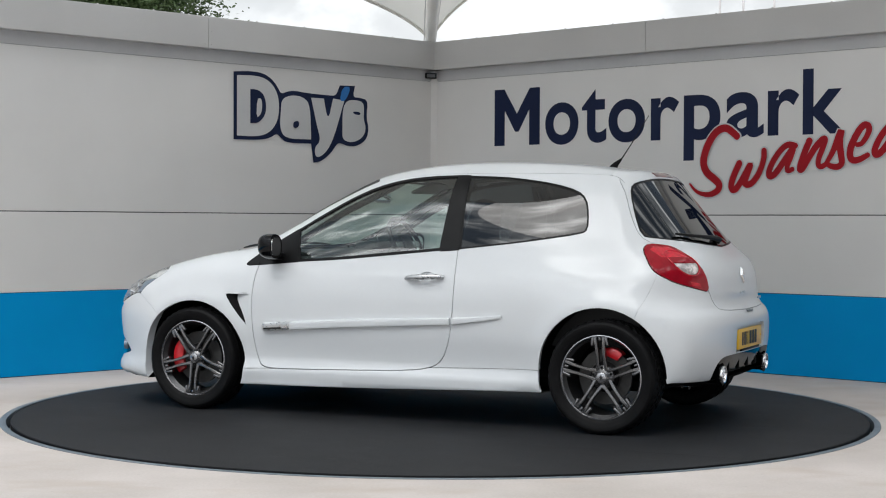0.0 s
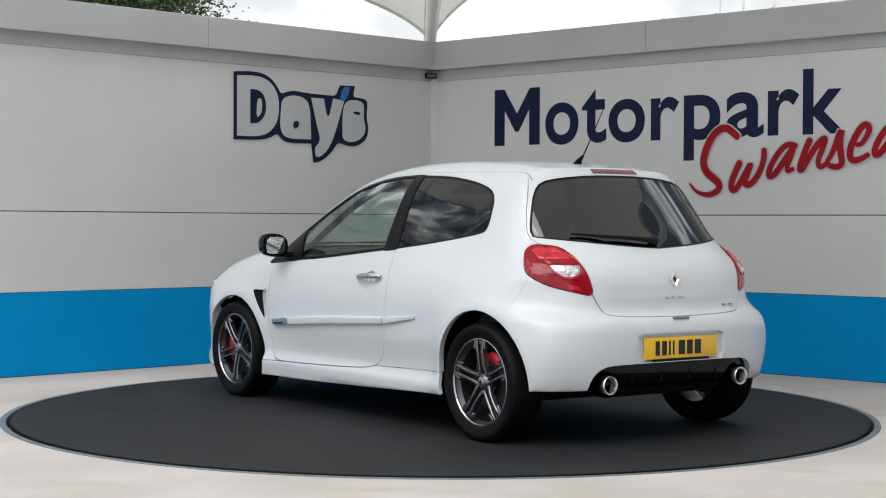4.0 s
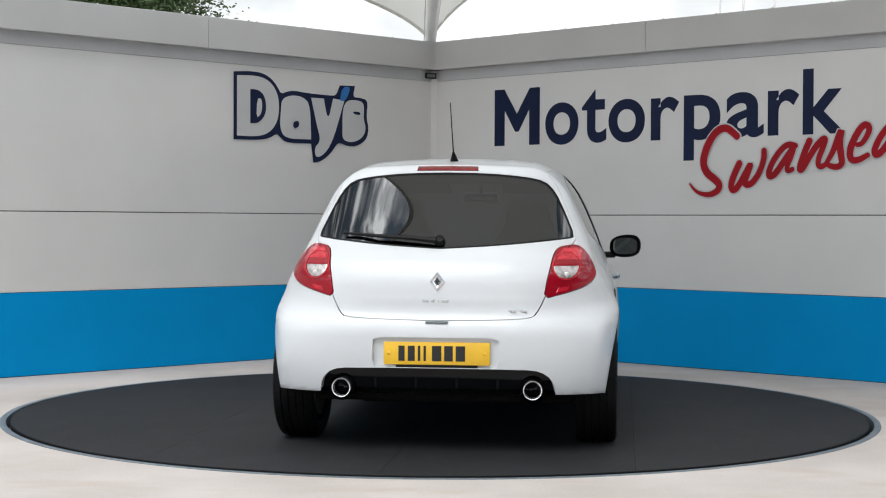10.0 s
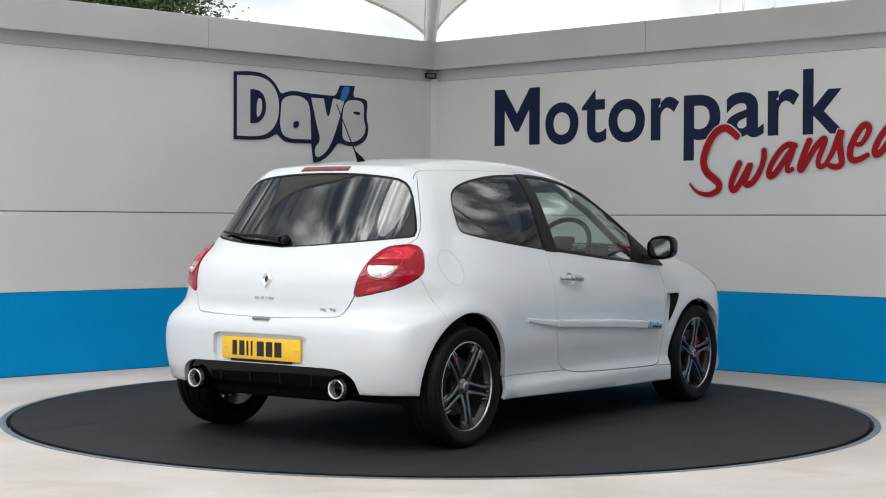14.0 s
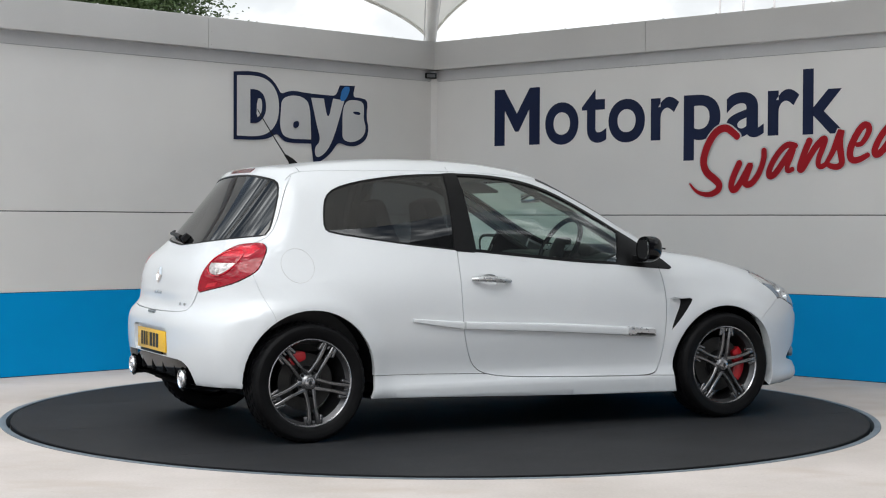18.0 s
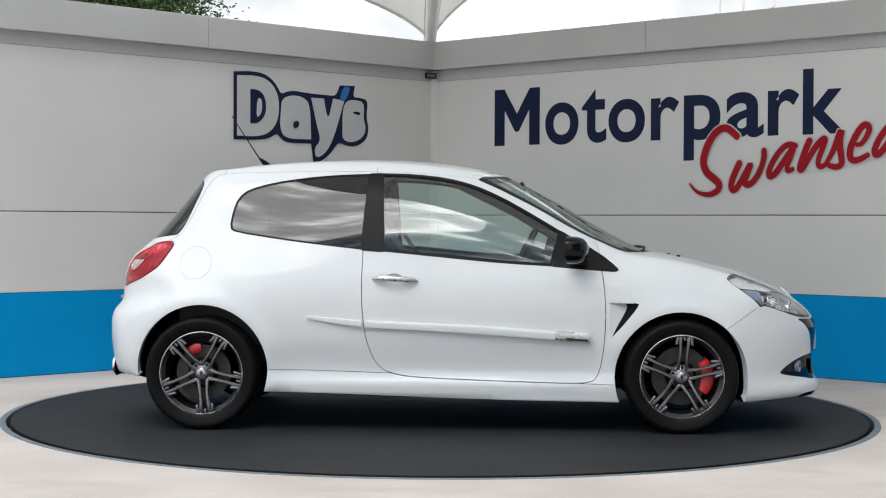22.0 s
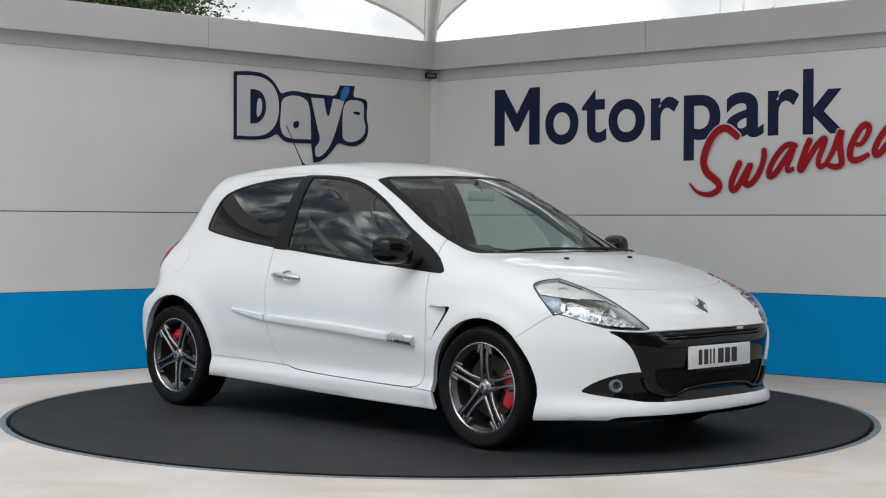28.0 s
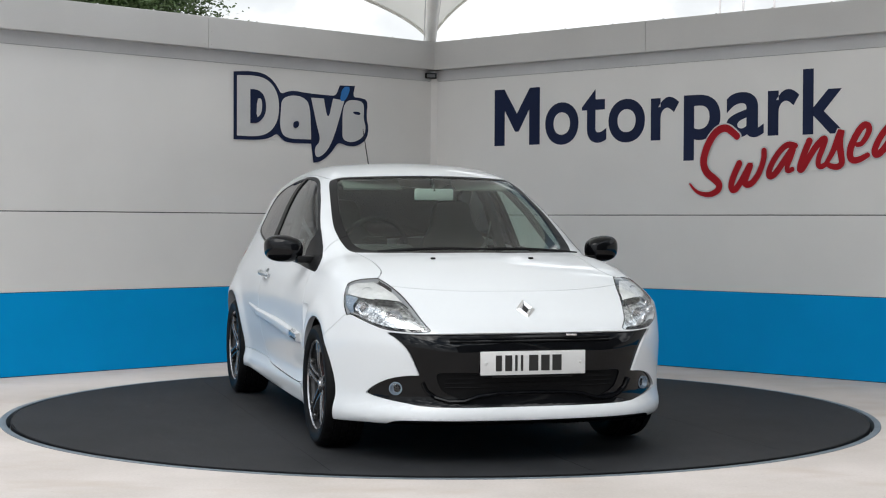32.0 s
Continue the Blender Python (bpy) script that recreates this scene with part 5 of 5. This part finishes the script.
def car_ends():
    # number plates with bars in place of their characters
    def number_plate(n, x, z, y0, mat, face, parent):
        pl = part(n, block(x - .006, x + .006, y0 - .26, y0 + .26, z - .0555, z + .0555, .003), mat, parent, "number plate with dark bars")
        edge = x + face * .0065
        for y, w in ((-.172, .03), (-.124, .034), (-.086, .012), (-.058, .012), (.0, .046), (.058, .042), (.116, .046)):
            c = y0 - face * (-y) if face < 0 else y0 + y
            part("bar", block(min(edge, edge + face * .0012), max(edge, edge + face * .0012), c - w / 2, c + w / 2, z - .037, z + .037), INK, pl, smooth=None)
        for y in (-.235, .235):
            part("screw_cap", moved(lathe([(.001, .004), (.006, .003), (.008, 0)], 12), pose(edge, y0 + y, z, 0, 0, -90 * face)), mat, pl)
        part("holder_strip", block(x - .008, x + .004, y0 - .20, y0 + .20, z - .068, z - .056, .002), BLACK_TRIM, pl)
        return pl
    number_plate("front_number_plate", 2.112, .472, .0, WHITE_PLATE, 1, front_bumper)
    number_plate("rear_number_plate", -1.873, .490, -.005, YELLOW, -1, rear_bumper)
    # diamond badges
    for view, z, up, parent, s in (("back", .837, .047, tailgate, -1), ("front", .712, .060, front_bumper, 1)):
        p, n = at(view, .0, z, .004 if view == "front" else .001)
        n = (n + Vector((.25 if view == "front" else -.2, 0, 0))).normalized()
        side = Vector((0, -1 if view == "back" else 1, 0))
        q = Matrix((side, n.cross(side), n)).transposed().to_4x4()
        bm = bmesh.new()
        outer = [bm.verts.new(v) for v in ((0, up, .002), (up * .80, 0, .002), (0, -up, .002), (-up * .80, 0, .002))]
        ridge = [bm.verts.new(v) for v in ((0, up * .72, .012), (up * .5, 0, .012), (0, -up * .72, .012), (-up * .5, 0, .012))]
        hole = [bm.verts.new(v) for v in ((0, up * .42, .003), (up * .27, 0, .003), (0, -up * .42, .003), (-up * .27, 0, .003))]
        for a, b in ((outer, ridge), (ridge, hole)):
            for j in range(4):
                bm.faces.new((a[j], a[(j + 1) % 4], b[(j + 1) % 4], b[j]))
        moved(bm, Matrix.Translation(p) @ q)
        bmesh.ops.recalc_face_normals(bm, faces=bm.faces)
        badge = part("badge", bm, CHROME, parent, "chrome diamond badge", smooth=10)
        bm = bmesh.new()
        bm.faces.new([bm.verts.new(v) for v in ((0, up * .42, .0035), (up * .27, 0, .0035), (0, -up * .42, .0035), (-up * .27, 0, .0035))])
        part("badge_centre", moved(bm, Matrix.Translation(p) @ q), INK, badge, smooth=None)
    # model lettering reduced to bars
    for y, w in ((.056, .030), (.020, .018), (-.008, .006), (-.040, .034)):
        part("letter_bar", moved(block(-w / 2, w / 2, -.002, .002, -.0075, .0075, .0015), Matrix.Translation(at("back", y, .744, .0005)[0]) @ pose(0, 0, 0, 0, 0, 90)), SATIN, tailgate, "grey metal bar in place of a letter")
    for y, w in ((-.362, .05), (-.415, .052)):
        p, n = at("back", abs(y), .698, .002)
        part("letter_bar", moved(block(-w / 2, w / 2, -.003, .003, -.007, .007, .002), Matrix.Translation((p.x, -p.y, p.z)) @ pose(0, 0, 0, 0, 0, 76)), SATIN, tailgate)
    part("letter_bar", moved(block(-.026, .026, -.002, .002, -.006, .006, .0015), Matrix.Translation(at("front", .195, .600, .002)[0]) @ pose(0, 0, 0, 0, 0, 86)), CHROME, front_bumper)
    # tailgate release, exhausts, wiper, aerial, washers
    bm = block(-.010, .010, -.056, .056, -.006, .006, .004)
    part("release", moved(bm, Matrix.Translation((-1.872, -.004, .641))), RELEASE_GREY, tailgate, "grey tailgate release")
    for y in (.468, -.470):
        bm = lathe([(.046, -.14), (.0485, .006), (.048, .012), (.0455, .015), (.0415, .014), (.039, .008), (.038, -.14)], 40)
        tip = part("exhaust_tip", moved(bm, pose(-1.845, y, .315, 0, 0, 90)), TIP_STEEL, CAR, "chrome exhaust tip")
        part("exhaust_bore", moved(lathe([(.0385, -.03), (.036, -.1), (.001, -.1)], 24), pose(-1.845, y, .315, 0, 0, 90)), BLACK_MATT, tip)
        part("exhaust_shroud", moved(lathe([(.062, .0), (.052, -.02), (.05, -.10)], 32), pose(-1.845, y, .315, 0, 0, 90)), BLACK_GLOSS, tip)
    for y in (-.30, -.10, .10, .30):
        p, n = at("back", abs(y), .36, -.004)
        part("fin", moved(block(.024, .050, -.006, .006, -.045, .02, .004), Matrix.Translation((p.x, y, p.z))), BLACK_MATT, diffuser)
    part("silencer", block(-1.76, -1.45, -.42, .42, .235, .33, .045), BLACK_MATT, CAR, "dark silencer box")
    arm = [at("back", y, z, l)[0] for y, z, l in ((-.01 + .03, 1.02, .025), (.15, 1.035, .022), (.32, 1.045, .02), (.50, 1.062, .015))]
    wiper = part("rear_wiper", rod(arm, [.016, .012, .009, .006], 8), BLACK_TRIM, tailgate, "black rear wiper")
    part("wiper_boss", moved(lathe([(.001, .03), (.022, .026), (.028, .0)], 20), Matrix.Translation(at("back", .005, 1.03, .0)[0]) @ Vector((-.7, 0, .7)).to_track_quat("Y", "Z").to_matrix().to_4x4()), BLACK_TRIM, wiper)
    p, n = at("top", -1.09, .0, .0)
    aerial = part("aerial", rod([p + Vector((.03, 0, -.004)), p + Vector((.012, 0, .022)), p + Vector((-.02, 0, .05))], [.026, .016, .006], 12), BLACK_MATT, roof, "black whip aerial")
    part("whip", rod([p + Vector((-.018, 0, .046)), p + Vector((-.075, 0, .13)), p + Vector((-.185, 0, .30))], [.0042, .0032, .0022], 8), BLACK_TRIM, aerial)
    for y in (-.265, .265):
        p, n = at("top", 1.335, abs(y), .0)
        part("washer_jet", moved(block(-.010, .010, -.012, .012, -.002, .010, .004), Matrix.Translation((p.x, y, p.z))), BLACK_TRIM, bonnet)
    # wipers on the screen and the plastic scuttle
    for y0, y1, x1, lift in ((-.50, .10, 1.135, .02), (.02, .62, 1.0, .02)):
        row = []
        for k in range(7):
            y = y0 + (y1 - y0) * k / 6
            x = 1.165 - .22 * y * y
            p, n = at("top", x - .015 * math.sin(math.pi * k / 6), abs(y), .014)
            row.append(Vector((p.x, math.copysign(p.y, y), p.z)))
        part("wiper", rod(row, [.005, .008, .009, .009, .008, .007, .004], 6), BLACK_TRIM, windscreen, "black wiper")
    # mesh bars of the grille, chin moulding
    for z in (.575, .59):
        row = ats("front", [(y, z) for y in np.linspace(0, .40, 9)], -.004)
        row = [Vector((p.x, -p.y, p.z)) for p in row[::-1]] + row[1:]
        part("grille_bar", rod(row, .0032, 6), BLACK_MATT, grille)
    for z in (.355, .375, .395, .415):
        row = ats("front", [(y, z) for y in np.linspace(0, .42, 9)], -.020)
        row = [Vector((p.x, -p.y, p.z)) for p in row[::-1]] + row[1:]
        part("grille_bar", rod(row, .003, 6), BLACK_MATT, grille)
    row = [at("front", y, z, -.006)[0] for y, z in ((0, .330), (.16, .328), (.26, .318), (.33, .297), (.40, .296), (.46, .312), (.50, .34), (.52, .38))]
    row = [Vector((p.x, -p.y, p.z)) for p in row[::-1]] + row[1:]
    part("intake_moulding", rod(row, .010, 8), BLACK_GLOSS, grille, "gloss black wavy moulding")


car_ends()


def cabin():
    """What shows through the glass."""
    inside = tagged(new("cabin"), "dark cabin seen through the glass")
    inside.parent = CAR
    part("floor_pan", block(-1.55, 1.2, -.66, .66, .22, .28, .02), BLACK_MATT, inside)
    part("dashboard", block(.55, 1.0, -.66, .66, .62, .955, .09, segments=4), DASH, inside, "dark moulded dashboard")
    part("scuttle_shelf", block(.85, 1.16, -.52, .52, .90, .945, .02), DASH, inside)
    part("binnacle", block(.58, .78, -.52, -.20, .92, 1.005, .035, segments=3), DASH, inside, "hooded instrument binnacle")
    part("bulkhead", block(1.0, 1.05, -.64, .64, .25, .93, .01), BLACK_MATT, inside)
    part("parcel_shelf", block(-1.56, -1.15, -.60, .60, .935, .955, .008), DASH, inside, "dark parcel shelf")
    part("boot_wall", block(-1.60, -1.57, -.56, .56, .3, .93, .01), BLACK_MATT, inside)
    bm = bmesh.new()
    rows = []
    for x in np.linspace(-1.30, .25, 14):
        rows.append([bm.verts.new((x, y, float(ROOF(x)) - .045 - .14 * y * y)) for y in np.linspace(-.53, .53, 11)])
    for a, b in zip(rows, rows[1:]):
        for j in range(10):
            bm.faces.new((a[j], a[j + 1], b[j + 1], b[j]))
    part("headlining", bm, LINING, inside, "pale grey headlining")

    def seat(n, x, y, w, back_h, head):
        s = part(n, block(x - .02, x + .46, y - w, y + w, .34, .52, .06, segments=3), SEAT, inside, "dark cloth bucket seat")
        lean = pose(x + .02, y, .46, 0, -14)
        if head:   # a tall shell that narrows to its headrest
            half = [(w - .03, .0), (w, .12), (w + .005, .42), (w - .02, .56), (w - .075, .63), (.135, .68), (.118, .78), (.085, .825)]
            shape = rounded([(a, b) for a, b in half] + [(-a, b) for a, b in half[::-1]], 2)
            bm = moved(plate(shape, .10), pose(-.06, 0, 0, 0, 0, -90))
            bmesh.ops.bevel(bm, geom=[e for e in bm.edges if abs(e.verts[0].co.x - e.verts[1].co.x) < .01], offset=.022, segments=2, profile=.5, affect="EDGES")
        else:
            bm = block(-.065, .065, -w, w, 0, back_h, .055, segments=3)
        part("seat_back", moved(bm, lean), SEAT, s)
        for k in (-1, 1):
            bm = block(-.05, .11, -.04, .04, .05, back_h * .8, .035, segments=2)
            part("side_bolster", moved(bm, pose(x + .02, y + k * (w - .02), .46, 0, -14)), SEAT, s)
        if head:
            strap = [Vector((-.36, math.copysign(.615, y), 1.16)), Vector((x - .02, math.copysign(.55, y), 1.02)), Vector((x + .14, y, .80)), Vector((x + .20, y - math.copysign(.20, y), .55))]
            bm = bmesh.new()
            edge_ = [[bm.verts.new(p + Vector((0, 0, dz))) for dz in (-.022, .022)] for p in strap]
            for a, b in zip(edge_, edge_[1:]):
                bm.faces.new((a[0], a[1], b[1], b[0]))
            bmesh.ops.solidify(bm, geom=bm.faces, thickness=.003)
            part("seat_belt", bm, BELT, inside, "grey seat belt")
    for y in (-.36, .36):
        seat("front_seat", -.24, y, .235, .60, True)
    for y in (-.32, .32):
        seat("rear_seat", -1.06, y, .30, .46, False)
        part("rear_headrest", moved(block(-.04, .04, -.11, .11, .47, .58, .035), pose(-1.04, y, .46, 0, -14)), SEAT, inside)
    # steering wheel on the right-hand side
    ring_ = [(.185 * math.cos(a), .185 * math.sin(a), 0) for a in (2 * math.pi * j / 40 for j in range(41))]
    tilt = pose(.465, -.36, .985, 0, -62)
    sw = part("steering_wheel", moved(rod(ring_, .015, 8, ends=False), tilt), BLACK_TRIM, inside, "black steering wheel")
    part("wheel_boss", moved(block(-.07, .07, -.075, .075, -.03, .02, .025), tilt), BLACK_TRIM, sw)
    for a in (90, -90, 180):
        part("wheel_spoke", moved(block(.05, .185, -.018, .018, -.012, .006, .005), tilt @ pose(0, 0, 0, 0, 0, a)), SATIN, sw)
    part("column", moved(rod([(0, 0, -.03), (0, 0, -.3)], .04, 10), tilt), DASH, inside)
    # rear-view mirror, visors, tunnel
    rv = part("rear_view_mirror", block(.46, .485, -.125, .105, 1.250, 1.318, .012), SOFFIT, inside, "rear-view mirror behind the screen")
    part("mirror_stalk", rod([(.48, -.01, 1.30), (.44, -.01, 1.365)], .010, 8), DASH, rv)
    part("mirror_pane", block(.456, .4605, -.112, .092, 1.263, 1.307, .002), MIRROR, rv)
    for y in (-.33, .33):
        part("sun_visor", moved(block(-.075, .075, -.17, .17, -.008, .008, .006), pose(.27, y, 1.345, 0, 24)), LINING, inside)
    part("centre_tunnel", block(-.6, .6, -.10, .10, .28, .50, .04), DASH, inside)
    part("gear_lever", rod([(.25, 0, .48), (.23, 0, .62)], [.012, .022], 10), BLACK_TRIM, inside)


cabin()
for n_, hub_, side_, turn_, big_ in (("front_wheel", (1.2925, .768, .3065), 1, 34, True), ("front_wheel", (1.2925, -.768, .3065), -1, -4, True),
                                     ("rear_wheel", (-1.2925, .768, .3065), 1, 3, False), ("rear_wheel", (-1.2925, -.768, .3065), -1, 186, False)):
    wheel(n_, hub_, side_, turn_, big_)


# ---- motion: the table turns at an even pace, and the car with it ----
def motions():
    rows, disc = [], []
    for i in range(129):
        t = i / 4
        turn = 40.68 - 7.1327 * (t - 16)
        rows.append((t, pose(0, 0, .006, 0, 0, turn) @ pose(.037, -.186, 0)))
        disc.append((t, pose(0, 0, 0, 0, 0, turn)))
    walk(CAR, rows)
    walk(TABLE, disc)


motions()
